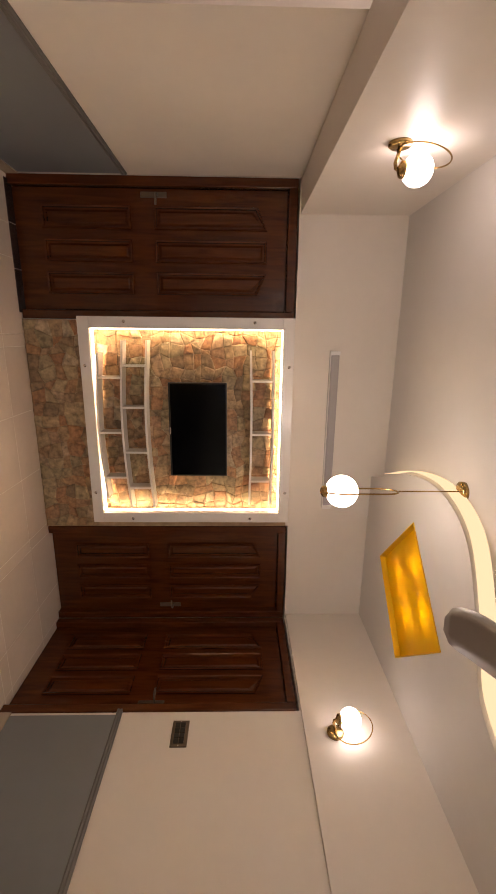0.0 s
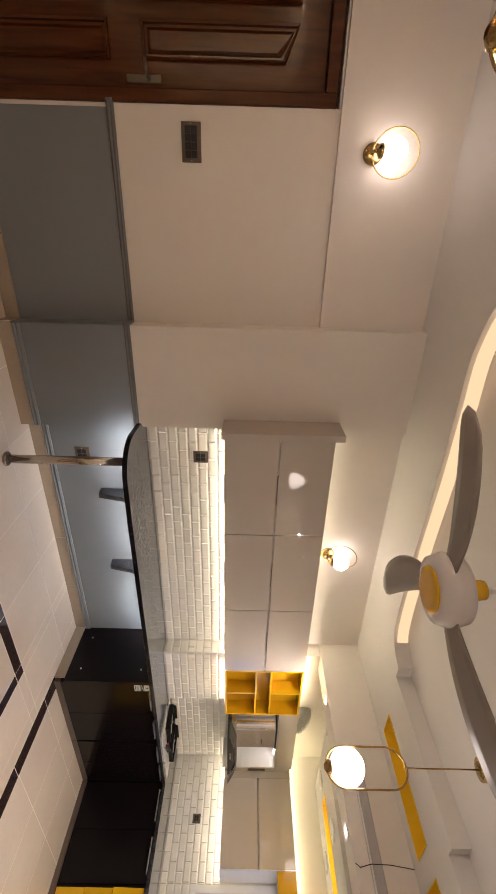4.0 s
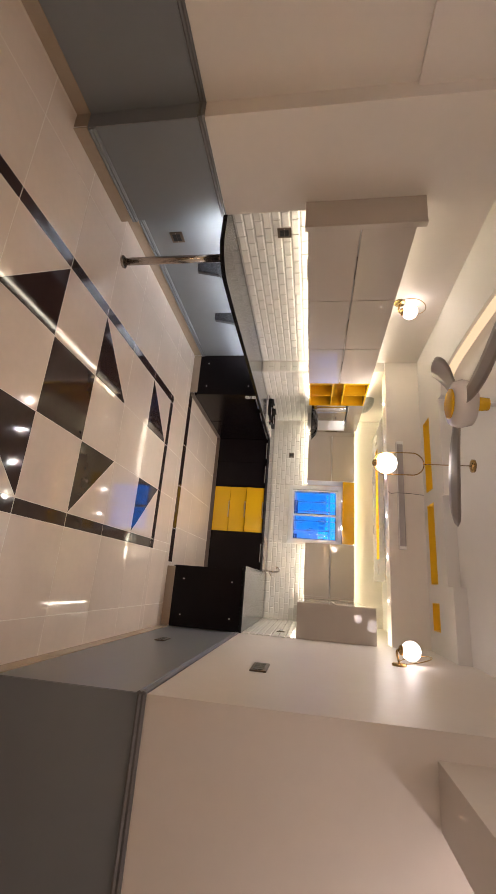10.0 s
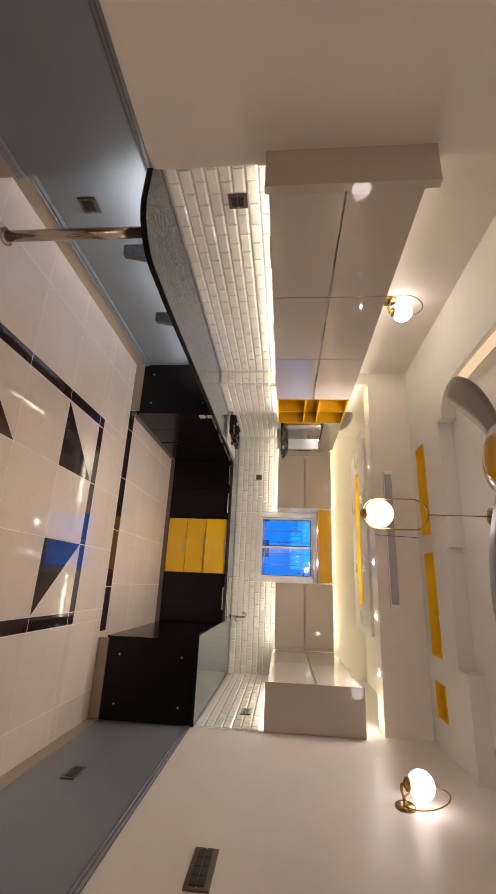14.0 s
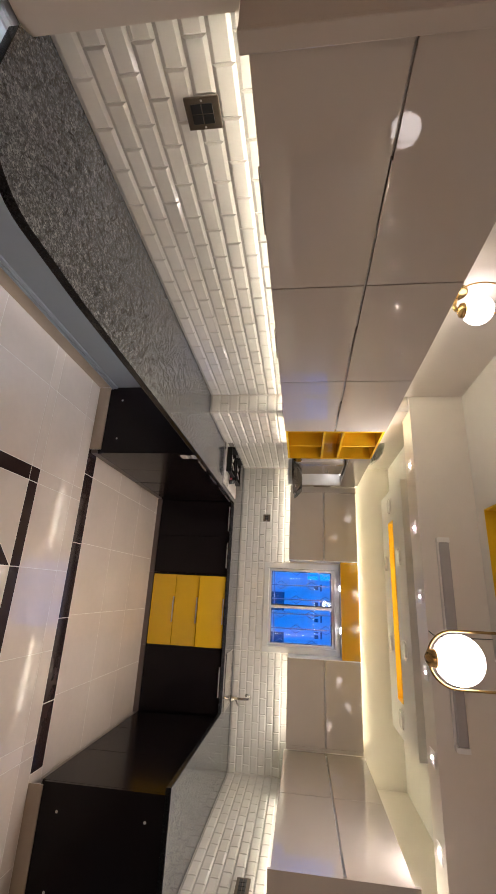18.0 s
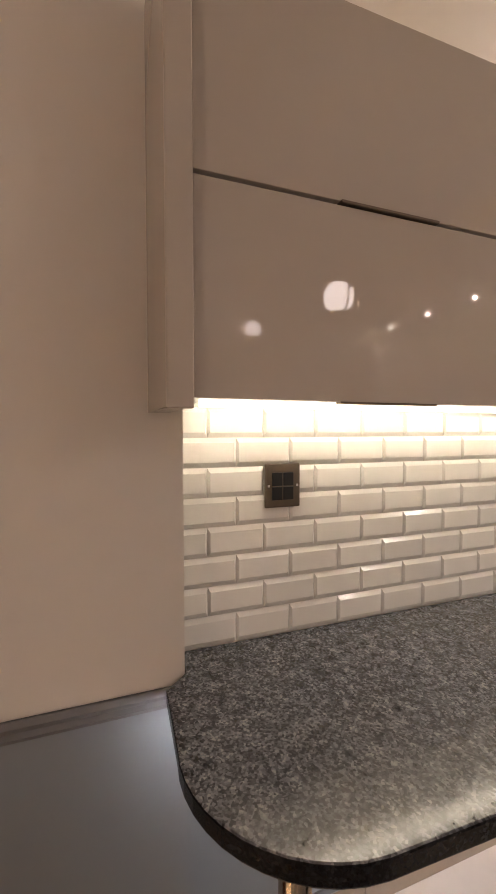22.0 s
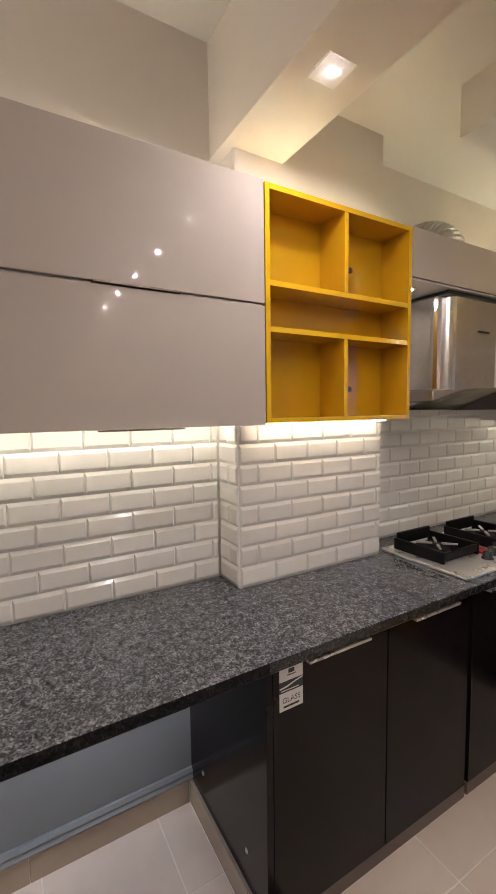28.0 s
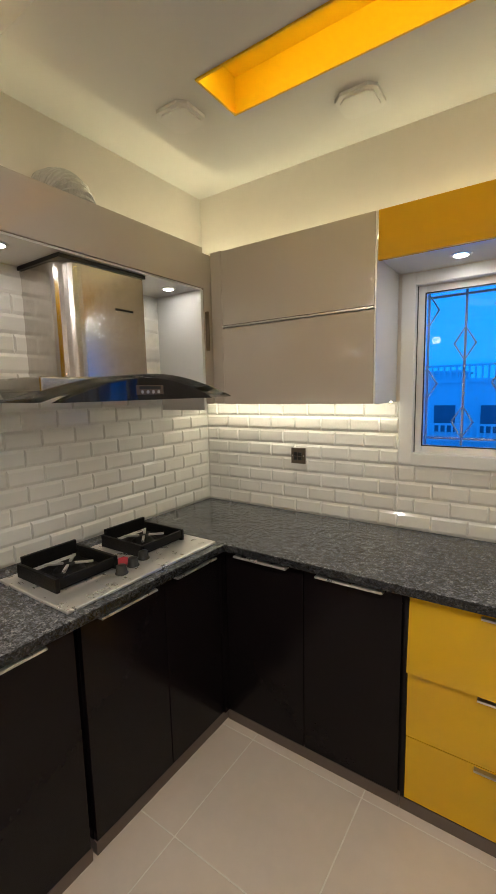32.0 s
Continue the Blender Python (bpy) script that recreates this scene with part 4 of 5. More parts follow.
north_unit(0.557, 1.349, [(0.57, 0.96), (0.96, 1.345)], "dark brown gloss base cabinet beside the yellow drawers")
north_unit(2.063, 2.66, [(2.064, 2.63)], "dark brown gloss sink base cabinet beside the yellow drawers")
dr = thing("drawer_unit", (1.67, -0.24, 0), "gloss yellow three drawer unit with dark plinth", "drawer unit")
part("carcass", box(1.351, 2.061, -0.491, YN - 0.02, 0.05, 0.844), BLACK, dr)
part("plinth", box(1.351, 2.061, -0.509, YN - 0.05, 0.0, 0.0495), PLINTH, dr)
for z0, z1 in ((0.06, 0.305), (0.31, 0.555), (0.565, 0.832)):
    lip = 0.02 if z0 > 0.5 else 0.0
    d = part("drawer_front", prism([(-0.514 - lip, z0), (-0.492, z0), (-0.492, z1), (-0.512, z1)], "x", 1.368, 2.05), YELLOW, dr, "gloss yellow drawer front")
    part("edge_pull", box(1.585, 1.835, -0.531, -0.512, z1 - 0.012, z1 - 0.004, 0.001), ALU, d, "thin aluminium edge pull")
for x in (1.352, 2.05):
    part("stile", box(x, x + 0.012, -0.508, -0.492, 0.055, 0.84), BLACK, dr)

eu = thing("base_cabinet", (2.96, -1.05, 0), "black gloss base cabinet run ending in a plain side panel", "base cabinet", "dark base cabinets")
part("carcass", box(2.662, 3.26, -2.15, -0.516, 0.06, 0.844), BLACK, eu)
part("plinth", box(2.70, 3.26, -2.14, -0.516, 0.0, 0.06), PLINTH, eu)
side = part("side_panel", box(2.64, XE - 0.008, -2.172, -2.1505, 0.09, 0.844, 0.001), BLACK, eu)
for y, z in ((2.78, 0.74), (3.15, 0.74), (2.78, 0.2), (3.15, 0.2)):
    part("screw_cap", turned([(0.008, 0.0), (0.008, -0.002), (0.004, -0.004)], (y, -2.172, z), "y", 12), ALU, side, "small round steel screw cap")
for k in range(3):
    a, b = -2.148 + 0.54 * k, -2.148 + 0.54 * (k + 1)
    part("door", box(2.641, 2.661, a + 0.002, b - 0.002, 0.065, 0.832, 0.0015), BLACK, eu)

# stickers on the first door
st = thing("sticker", (0.557, -2.075, 0.75), "white printed stickers on the dark cabinet door", "sticker")
part("label_upper", box(0.5565, 0.5572, -2.128, -2.048, 0.785, 0.832), PAPER, st)
part("label_lower", box(0.5565, 0.5572, -2.128, -2.048, 0.70, 0.752), PAPER, st)
part("bar", box(0.5565, 0.5572, -2.128, -2.048, 0.7525, 0.7845), INK, st)
part("swoosh", prism([(-2.128, 0.768), (-2.103, 0.771), (-2.073, 0.779), (-2.048, 0.7835), (-2.048, 0.78), (-2.073, 0.775), (-2.103, 0.766), (-2.128, 0.764)], "x", 0.5573, 0.5576), PAPER, st)
for z, a, b, h in ((0.806, -2.098, -2.078, 0.012), (0.799, -2.103, -2.073, 0.003), (0.757, -2.123, -2.063, 0.003), (0.708, -2.115, -2.061, 0.006)):
    part("print_line", box(0.5573, 0.5576, a, b, z, z + h), INK if z > 0.76 or z < 0.75 else PAPER, st)
txt = bpy.data.curves.new("label_word", "FONT")
txt.body, txt.size, txt.align_x, txt.extrude = "GLASS", 0.022, "CENTER", 0.0002
word = new("label_word", txt)
word.data.materials.append(INK)
word.parent = st
word.matrix_basis = Matrix.Translation(Vector((0.5576, -2.088, 0.722)) - origin(st)) @ pose(0, 0, 0, 90, 0, 90)


# ---------------------------------------------------------------- wall units
ZW0, ZW1, ZWM = 1.486, 2.236, 1.866
FX = 0.311
for y0, y1, lab in ((-4.448, -3.629, "champagne gloss wall cabinet with two lift-up doors next to the pillar"), (-3.627, -2.811, "champagne gloss wall cabinet with two lift-up doors"), (-2.809, -2.002, "champagne gloss wall cabinet with two lift-up doors beside the ochre shelf")):
    c = thing("wall_cabinet", (0.16, (y0 + y1) / 2, ZW0), lab, "wall cabinet", "champagne wall cabinets")
    part("carcass", box(0.098 if y0 < YP1 else 0.004, FX - 0.02, y0, y1, ZW0, ZW1 - 0.04), WHITELAM, c)
    lo = part("lower_door", box(FX - 0.019, FX, y0 + 0.002, y1 - 0.002, ZW0 - 0.004, ZWM - 0.008, 0.0012), CREAMLAM, c)
    hi = part("upper_door", box(FX - 0.019, FX, y0 + 0.002, y1 - 0.002, ZWM, ZW1 + 0.004, 0.0012), CREAMLAM, c)
    m = (y0 + y1) / 2
    part("edge_pull", box(FX - 0.01, FX + 0.008, m - 0.12, m + 0.12, ZWM - 0.006, ZWM - 0.0005, 0.001), BRONZE, hi, "dark slim edge pull")
    part("edge_pull", box(FX - 0.01, FX + 0.008, m - 0.12, m + 0.12, ZW0 - 0.009, ZW0 - 0.0045, 0.001), BRONZE, lo, "dark slim edge pull")
endp = thing("cabinet_end_panel", (0.2, -4.47, 1.465), "cream end panel standing proud of the pillar face", "end panel")
part("board", box(XP + 0.004, 0.317, -4.496, -4.4505, 1.464, 2.298, 0.002), CREAMLAM, endp)
part("edge_band", box(0.3175, 0.335, -4.498, -4.4505, 1.462, 2.30, 0.003), CREAMLAM, endp)

och = thing("open_shelf", (0.16, -1.65, ZW0), "ochre yellow open shelf unit with five compartments", "shelf unit")
y0, y1, w = -2.0, -1.312, 0.018
part("side", box(0.164, FX, y0, y0 + w, ZW0, ZW1, 0.001), OCHRE, och)
part("side", box(0.164, FX, y1 - w, y1, ZW0, ZW1, 0.001), OCHRE, och)
part("top", box(0.164, FX, y0 + w, y1 - w, ZW1 - w, ZW1, 0.001), OCHRE, och)
part("bottom", box(0.164, FX, y0 + w, y1 - w, ZW0, ZW0 + w, 0.001), OCHRE, och)
for z in (1.78, 1.925):
    part("shelf", box(0.174, FX - 0.002, y0 + w, y1 - w, z, z + w, 0.001), OCHRE, och)
for z0, z1 in ((ZW0 + w, 1.78), (1.943, ZW1 - w)):
    part("divider", box(0.174, FX - 0.002, -1.665, -1.647, z0, z1, 0.001), OCHRE, och)
part("back", box(0.164, 0.173, y0 + w, y1 - w, ZW0 + w, ZW1 - w), OCHRE, och)
for y, z in ((-1.51, 2.08), (-1.51, 1.61), (-1.94, 2.08), (-1.94, 1.61)):
    part("cap", turned([(0.012, 0.0), (0.012, 0.003), (0.006, 0.004)], (0.173, y, z), "x", 14), BRONZE, och, "small dark screw cap")

# light on the front edges put into the colour: brighter yellow than the insides
for board in och.children:
    if board.name.split(".")[0] in ("side", "top", "bottom", "shelf", "divider"):
        board.data.materials.append(YELLOW)
        for f in board.data.polygons:
            f.material_index = 1 if f.normal.x > 0.5 else 0

# hood niche
hb = thing("hood_housing", (0.16, -0.8, 1.5), "champagne bulkhead and white side panel around the cooker hood", "cabinet")
part("bulkhead", box(0.004, FX, -1.309, -0.29, 2.05, ZW1 + 0.004, 0.0015), CREAMLAM, hb)
part("soffit", box(0.004, FX - 0.01, -1.307, -0.292, 2.042, 2.0495), WHITELAM, hb)
part("side_panel", box(0.004, FX - 0.004, -0.31, -0.292, 1.455, 2.042, 0.001), WHITELAM, hb, "white side panel")
fil = part("filler", box(0.004, FX - 0.002, -0.289, -0.175, 1.486, ZW1 - 0.02, 0.001), CREAMLAM, hb, "narrow champagne filler door")
part("pull", box(FX - 0.002, FX + 0.016, -0.284, -0.272, 1.75, 1.94, 0.002), BRONZE, fil, "slim upright bronze pull")
for y in (-1.2, -0.42):
    part("spot_trim", turned([(0.035, 0.0), (0.035, -0.003), (0.028, -0.005)], (0.2, y, 2.042), "z", 20), ALU, hb)
    part("spot_lens", turned([(0.022, 0.0), (0.022, -0.0008)], (0.2, y, 2.037), "z", 20), SPOTGLOW, hb, "glowing spot lens")
hood = thing("cooker_hood", (0.15, -0.8, 1.53), "stainless steel cooker hood with curved dark glass visor", "cooker hood")
bm = prism([(0.004, -1.03), (0.19, -1.03)] + arc(0.19, -0.945, 0.085, -90, 0, 8)[1:] + [(0.275, -0.65), (0.004, -0.65)], "z", 1.61, 2.035)
part("chimney", bm, STEEL, hood, "brushed steel chimney")
part("chimney_cap", box(0.004, 0.285, -1.04, -0.64, 2.026, 2.041, 0.002), DARKPL, hood)
part("body", box(0.004, 0.30, -1.15, -0.45, 1.54, 1.61, 0.008), STEEL, hood)
vis = [(-1.26 + 0.94 * k / 20, 1.522 + 0.09 * math.sin(math.pi * k / 20)) for k in range(21)]
part("glass_canopy", prism(vis + [(y, z + 0.006) for y, z in vis[::-1]], "x", 0.02, 0.48), SMOKE, hood, "curved smoked glass canopy", True)
fas = [(-1.17 + 0.76 * k / 20, 1.524 + 0.08 * math.sin(math.pi * k / 20)) for k in range(21)]
part("fascia", prism([(-1.17, 1.519), (-0.41, 1.519)] + fas[::-1][1:-1], "x", 0.39, 0.44), BLUEGLASS, hood, "black curved control fascia")
ctl = part("control_panel", box(0.44, 0.443, -0.86, -0.72, 1.54, 1.576, 0.001), BRONZE, hood)
part("display", box(0.443, 0.4434, -0.845, -0.735, 1.561, 1.572), DARKPL, ctl, "dark display strip")
for k in range(4):
    part("button", turned([(0.0065, 0.0), (0.0065, 0.003)], (0.443, -0.832 + 0.028 * k, 1.55), "x", 12), ALU, ctl)
part("badge", box(0.2755, 0.277, -0.80, -0.71, 1.878, 1.886), DARKPL, hood, "small dark badge")

# foil exhaust duct bending from the hood into the wall
duct = thing("exhaust_duct", (0.14, -0.87, ZW1), "crumpled silver foil exhaust duct rising behind the hood bulkhead", "duct")
bm = bmesh.new()
random.seed(7)
rings = []
for i in range(44):
    t = i / 43
    a = math.radians(96 * t)
    c = Vector((0.0 + 0.15 * math.cos(a), -0.87, ZW1 + 0.008 + 0.115 * math.sin(a)))
    d, side = Vector((-math.sin(a), 0, math.cos(a) * 0.55)).normalized(), Vector((0, 1, 0))
    up = d.cross(side)
    r0 = 0.082 + (0.007 if i % 3 else -0.006)
    ring = []
    for k in range(28):
        b = 2 * math.pi * k / 28
        r = r0 + random.uniform(-0.0025, 0.0025)
        p = c + r * (math.cos(b) * side + math.sin(b) * up)
        ring.append(bm.verts.new((max(p.x, 0.004), p.y, max(p.z, ZW1 + 0.0045))))
    rings.append(ring)
for A, B in zip(rings, rings[1:]):
    for k in range(28):
        bm.faces.new((A[k], A[(k + 1) % 28], B[(k + 1) % 28], B[k]))
bmesh.ops.recalc_face_normals(bm, faces=bm.faces[:])
part("foil_sleeve", bm, FOIL, duct)

# window wall units
for x0, x1, lab in ((FX + 0.036, 1.142, "champagne gloss corner wall cabinet beside the window"), (2.125, 2.92, "champagne gloss wall cabinet on the other side of the window")):
    c = thing("wall_cabinet", ((x0 + x1) / 2, -0.08, ZW0), lab, "wall cabinet", "champagne wall cabinets")
    part("carcass", box(x0, x1, -0.22, YN - 0.004, ZW0, ZW1 - 0.02), WHITELAM, c)
    a = x0 + 0.035 if x0 < 1 else x0
    b = x1 if x0 < 1 else x1 - 0.03
    part("corner_stile", box(x0 - 0.03, a, -0.2395, -0.2205, ZW0, ZW1 - 0.012) if x0 < 1 else box(b, x1, -0.2395, -0.2205, ZW0, ZW1 - 0.02), CREAMLAM, c, "champagne corner stile")
    lo = part("lower_door", box(a + 0.002, b - 0.002, -0.24, -0.221, ZW0 - 0.004, ZWM - 0.012, 0.0012), CREAMLAM, c)
    hi = part("upper_door", box(a + 0.002, b - 0.002, -0.24, -0.221, ZWM + 0.004, ZW1 - 0.016, 0.0012), CREAMLAM, c)
    part("edge_pull", box(a + 0.004, b - 0.004, -0.247, -0.2215, ZWM - 0.008, ZWM + 0.0, 0.001), ALU, c, "slim aluminium pull rail")
    part("end_panel", box(x1 - 0.0005, x1 + 0.006, -0.24, YN - 0.004, ZW0 - 0.006, ZW1 - 0.018) if x0 < 1 else box(x0 - 0.006, x0 + 0.0005, -0.24, YN - 0.004, ZW0 - 0.006, ZW1 - 0.018), WHITELAM, c, "white end panel")
val = thing("window_valance", (1.63, -0.1, 2.03), "gloss yellow valance box above the window", "valance")
part("front", box(1.152, 2.115, -0.24, -0.221, 2.036, ZW1 - 0.016, 0.0015), OCHRE, val)
part("soffit", box(1.152, 2.115, -0.22, YN - 0.004, 2.046, 2.064), WHITELAM, val)
for x in (1.42, 1.85):
    part("spot_trim", turned([(0.04, 0.0), (0.04, -0.004), (0.032, -0.006)], (x, -0.08, 2.046), "z", 20), ALU, val)
    part("spot_lens", turned([(0.026, 0.0), (0.026, -0.0008)], (x, -0.08, 2.04), "z", 20), SPOTGLOW, val, "glowing spot lens")
c = thing("wall_cabinet", (3.09, -1.2, 1.44), "champagne gloss wall cabinets along the side wall with plain end", "wall cabinet", "champagne wall cabinets")
part("carcass", box(2.945, XE - 0.004, -2.13, -0.245, ZW0 - 0.02, ZW1 - 0.015), WHITELAM, c)
part("end_panel", box(2.922, XE - 0.002, -2.148, -2.1305, 1.445, 2.25, 0.001), CREAMLAM, c)
for k in range(2):
    a, b = -2.128 + 0.94 * k, -2.128 + 0.94 * (k + 1)
    for z0, z1 in ((ZW0 - 0.024, ZWM - 0.012), (ZWM + 0.004, ZW1 - 0.012)):
        part("door", box(2.925, 2.944, a + 0.002, b - 0.002, z0, z1, 0.0012), CREAMLAM, c)

# light strips under and over the wall units
ls = thing("led_strip", (0.05, -3.2, 1.49), "soft white light strip under the wall cabinets", "light strip", "cabinet light strips")
part("strip", box(0.085, 0.10, -4.38, -2.03, 1.48, 1.4855), LEDCAB, ls)
ls = thing("led_strip", (0.17, -1.7, 1.49), "soft white light strip under the ochre shelf", "light strip", "cabinet light strips")
part("strip", box(0.20, 0.215, -1.97, -1.34, 1.48, 1.4855), LEDCAB, ls)
ls = thing("led_strip", (0.75, -0.02, 1.49), "soft white light strip under the corner cabinet", "light strip", "cabinet light strips")
part("strip", box(0.06, 1.15, YN - 0.10, YN - 0.085, 1.48, 1.4855), LEDCAB, ls)
ls = thing("led_strip", (2.5, -0.02, 1.49), "soft white light strip under the cabinet near the sink", "light strip", "cabinet light strips")
part("strip", box(2.14, 2.9, YN - 0.10, YN - 0.085, 1.48, 1.4855), LEDCAB, ls)
ls = thing("led_strip", (XE - 0.02, -1.2, 1.47), "soft white light strip under the side wall cabinets", "light strip", "cabinet light strips")
part("strip", box(XE - 0.10, XE - 0.085, -2.1, -0.4, 1.4605, 1.4655), LEDCAB, ls)
ls = thing("led_strip", (0.02, -3.2, 0.845), "cool white light strip under the worktop", "light strip")
part("strip", box(0.20, 0.202, -4.38, -2.19, 0.826, 0.84), LEDUNDER, ls)
# unseen shield, added to keep the strip's light on the wall
part("profile", box(0.2025, 0.21, -4.385, -2.185, 0.822, 0.8455), ALU, ls, "aluminium shield added behind the light strip")
for x0, x1, y0, y1 in ((XU + 0.02, XU + 0.035, -4.4, -2.08), (0.175, 0.19, -1.97, -1.34), (0.02, 0.035, -1.26, -0.98), (0.02, 0.035, -0.76, 0.0), (0.06, 2.9, YN - 0.035, YN - 0.02), (XE - 0.035, XE - 0.02, -2.1, -0.05)):
    ls = thing("led_strip", ((x0 + x1) / 2, (y0 + y1) / 2, ZW1), "soft light strip lying on top of the wall cabinets", "light strip", "cabinet top strips")
    part("strip", box(x0, x1, y0, y1, ZW1 + 0.001 - (0.02 if y0 > -0.1 or x0 > 2 else 0.041 if y0 < -2.05 else 0), ZW1 + 0.011 - (0.02 if y0 > -0.1 or x0 > 2 else 0.041 if y0 < -2.05 else 0)), LEDTOPSOFT if y0 < -4 else LEDTOP, ls)


# ---------------------------------------------------------------- hob
hob = thing("gas_hob", (0.3, -0.9, CT), "two burner stainless gas hob with black cast iron grates", "gas hob")
part("plate", box(0.13, 0.553, -1.271, -0.556, CT, CT + 0.012, 0.004), HOBSTEEL, hob)
for cy in (-1.10, -0.74):
    cx = 0.30
    part("grate", box(cx - 0.13, cx + 0.12, cy - 0.125, cy - 0.11, CT + 0.012, CT + 0.062, 0.003), IRON, hob)
    part("grate_side", box(cx - 0.13, cx + 0.12, cy + 0.11, cy + 0.125, CT + 0.012, CT + 0.062, 0.003), IRON, hob)
    part("grate_back", box(cx - 0.13, cx - 0.115, cy - 0.11, cy + 0.11, CT + 0.03, CT + 0.085, 0.003), IRON, hob)
    part("grate_front", box(cx + 0.105, cx + 0.12, cy - 0.11, cy + 0.11, CT + 0.026, CT + 0.058, 0.003), IRON, hob)
    part("drip_tray", box(cx - 0.113, cx + 0.103, cy - 0.108, cy + 0.108, CT + 0.0125, CT + 0.02, 0.002), IRON, hob)
    part("burner", turned([(0.06, 0.012), (0.055, 0.03), (0.04, 0.036), (0.035, 0.044), (0.01, 0.046)], (cx, cy, CT), "z", 24), IRON, hob, "round black burner", True)
    for k in range(4):
        a = math.radians(45 + 90 * k)
        u0, u1 = Vector((math.cos(a), math.sin(a))), Vector((-math.sin(a), math.cos(a)))
        pts = [Vector((cx, cy)) + u0 * r + u1 * s for r, s in ((0.02, -0.005), (0.085, -0.005), (0.085, 0.005), (0.02, 0.005))]
        part("pan_support", prism([tuple(p) for p in pts], "z", CT + 0.047, CT + 0.054), HOBSTEEL, hob, "bright steel pan support")
for k, cy in enumerate((-1.0, -0.93, -0.86)):
    part("knob", turned([(0.024, 0.012), (0.024, 0.016), (0.02, 0.02), (0.018, 0.042), (0.014, 0.045)], (0.47 - 0.02 * k, cy, CT), "z", 20), DARKPL, hob, "black control knob", True)
part("hob_label", box(0.36, 0.43, -0.965, -0.90, CT + 0.0125, CT + 0.02), RED, hob, "red printed label")

# sink and tap
sink = thing("sink", (2.4, -0.3, CT), "stainless steel sink set into the granite worktop", "sink")
for a in (box(2.10, 2.62, -0.45, -0.435, CT, CT + 0.006), box(2.10, 2.62, -0.075, -0.06, CT, CT + 0.006), box(2.10, 2.115, -0.435, -0.075, CT, CT + 0.006), box(2.605, 2.62, -0.435, -0.075, CT, CT + 0.006)):
    part("rim", a, STEEL, sink)
part("bowl", box(2.115, 2.605, -0.435, -0.075, CT, CT + 0.003), STEEL, sink)
TX = 2.585
tap = thing("tap", (TX, 0.0, CT), "chrome swan neck kitchen tap on the worktop", "tap")
part("base", turned([(0.032, 0.0), (0.032, 0.012), (0.022, 0.028), (0.02, 0.07)], (TX, 0.0, CT), "z", 22), CHROME, tap, "", True)
part("spout", tube([(TX, 0.0, CT + 0.06), (TX, 0.0, CT + 0.15), (TX - 0.006, -0.012, CT + 0.19), (TX - 0.025, -0.045, CT + 0.215), (TX - 0.05, -0.09, CT + 0.21), (TX - 0.065, -0.12, CT + 0.175)], 0.015), CHROME, tap, "", True)
part("lever", tube([(TX + 0.018, 0.0, CT + 0.06), (TX + 0.045, -0.002, CT + 0.075), (TX + 0.075, -0.005, CT + 0.10)], 0.008), CHROME, tap, "", True)

# ---------------------------------------------------------------- sockets and switches
def socket(at, axis, sign, w=0.09, h=0.09, label="bronze wall socket plate with black switches", group="wall sockets"):
    x, y, z = at
    s = thing("socket", at, label, "socket", group)

    def face(u0, u1, z0, z1, d0, d1, bevel=0.0):
        if axis == "x":
            return box(x + sign * d0, x + sign * d1, y + u0, y + u1, z + z0, z + z1, bevel)
        return box(x + u0, x + u1, y + sign * d0, y + sign * d1, z + z0, z + z1, bevel)

    part("plate", face(-w / 2, w / 2, -h / 2, h / 2, 0.0, 0.01, 0.003), BRONZE, s)
    n = 2 if w < 0.12 else 4
    for i in range(n):
        for k in range(2):
            u0 = -w / 2 + 0.018 + i * (w - 0.036) / n
            u1 = u0 + (w - 0.036) / n - 0.003
            z0 = -h / 2 + 0.02 + k * (h - 0.04) / 2
            part("rocker", face(u0, u1, z0, z0 + (h - 0.04) / 2 - 0.003, 0.01, 0.0135, 0.001), DARKPL, s)
    for u in (-w / 2 + 0.009, w / 2 - 0.009):
        part("screw", face(u - 0.003, u + 0.003, -0.003, 0.003, 0.01, 0.0112), ALU, s)


socket((0.012, -4.14, 1.282), "x", 1, 0.10, 0.115)
socket((0.003, -4.14, 0.365), "x", 1, 0.11, 0.11, "bronze double socket plate on the grey dado under the worktop")
socket((0.643, YN - 0.012, 1.195), "y", -1, 0.085, 0.085)
socket((XE - 0.012, -1.68, 1.265), "x", -1, 0.19, 0.09)
socket((XE - 0.003, -3.16, 0.365), "x", -1, 0.17, 0.085, "bronze socket plate low on the grey dado")
socket((XE, -3.9, 1.272), "x", -1, 0.27, 0.105, "bronze multi switch plate on the cream wall", "wall switches")
socket((XL, -6.14, 1.275), "x", 1, 0.19, 0.11, "bronze multi switch plate beside the wooden door", "wall switches")

# ---------------------------------------------------------------- window
win = thing("window", ((WX0 + WX1) / 2, 0.05, WZ0), "white sliding window with two panes and a metal grille outside", "window")
win["kind"] = "structure"
f0, f1 = YN - 0.012, YN + 0.10
part("frame", box(WX0 - 0.02, WX0 + 0.04, f0, f1, WZ0 - 0.02, WZ1, 0.003), UPVC, win)
part("frame", box(WX1 - 0.04, WX1 + 0.02, f0, f1, WZ0 - 0.02, WZ1, 0.003), UPVC, win)
part("frame", box(WX0 + 0.04, WX1 - 0.04, f0, f1, WZ1 - 0.05, WZ1, 0.003), UPVC, win)
part("sill", box(WX0 + 0.04, WX1 - 0.04, f0 - 0.01, f1, WZ0 - 0.02, WZ0 + 0.035, 0.003), UPVC, win)
xm = (WX0 + WX1) / 2
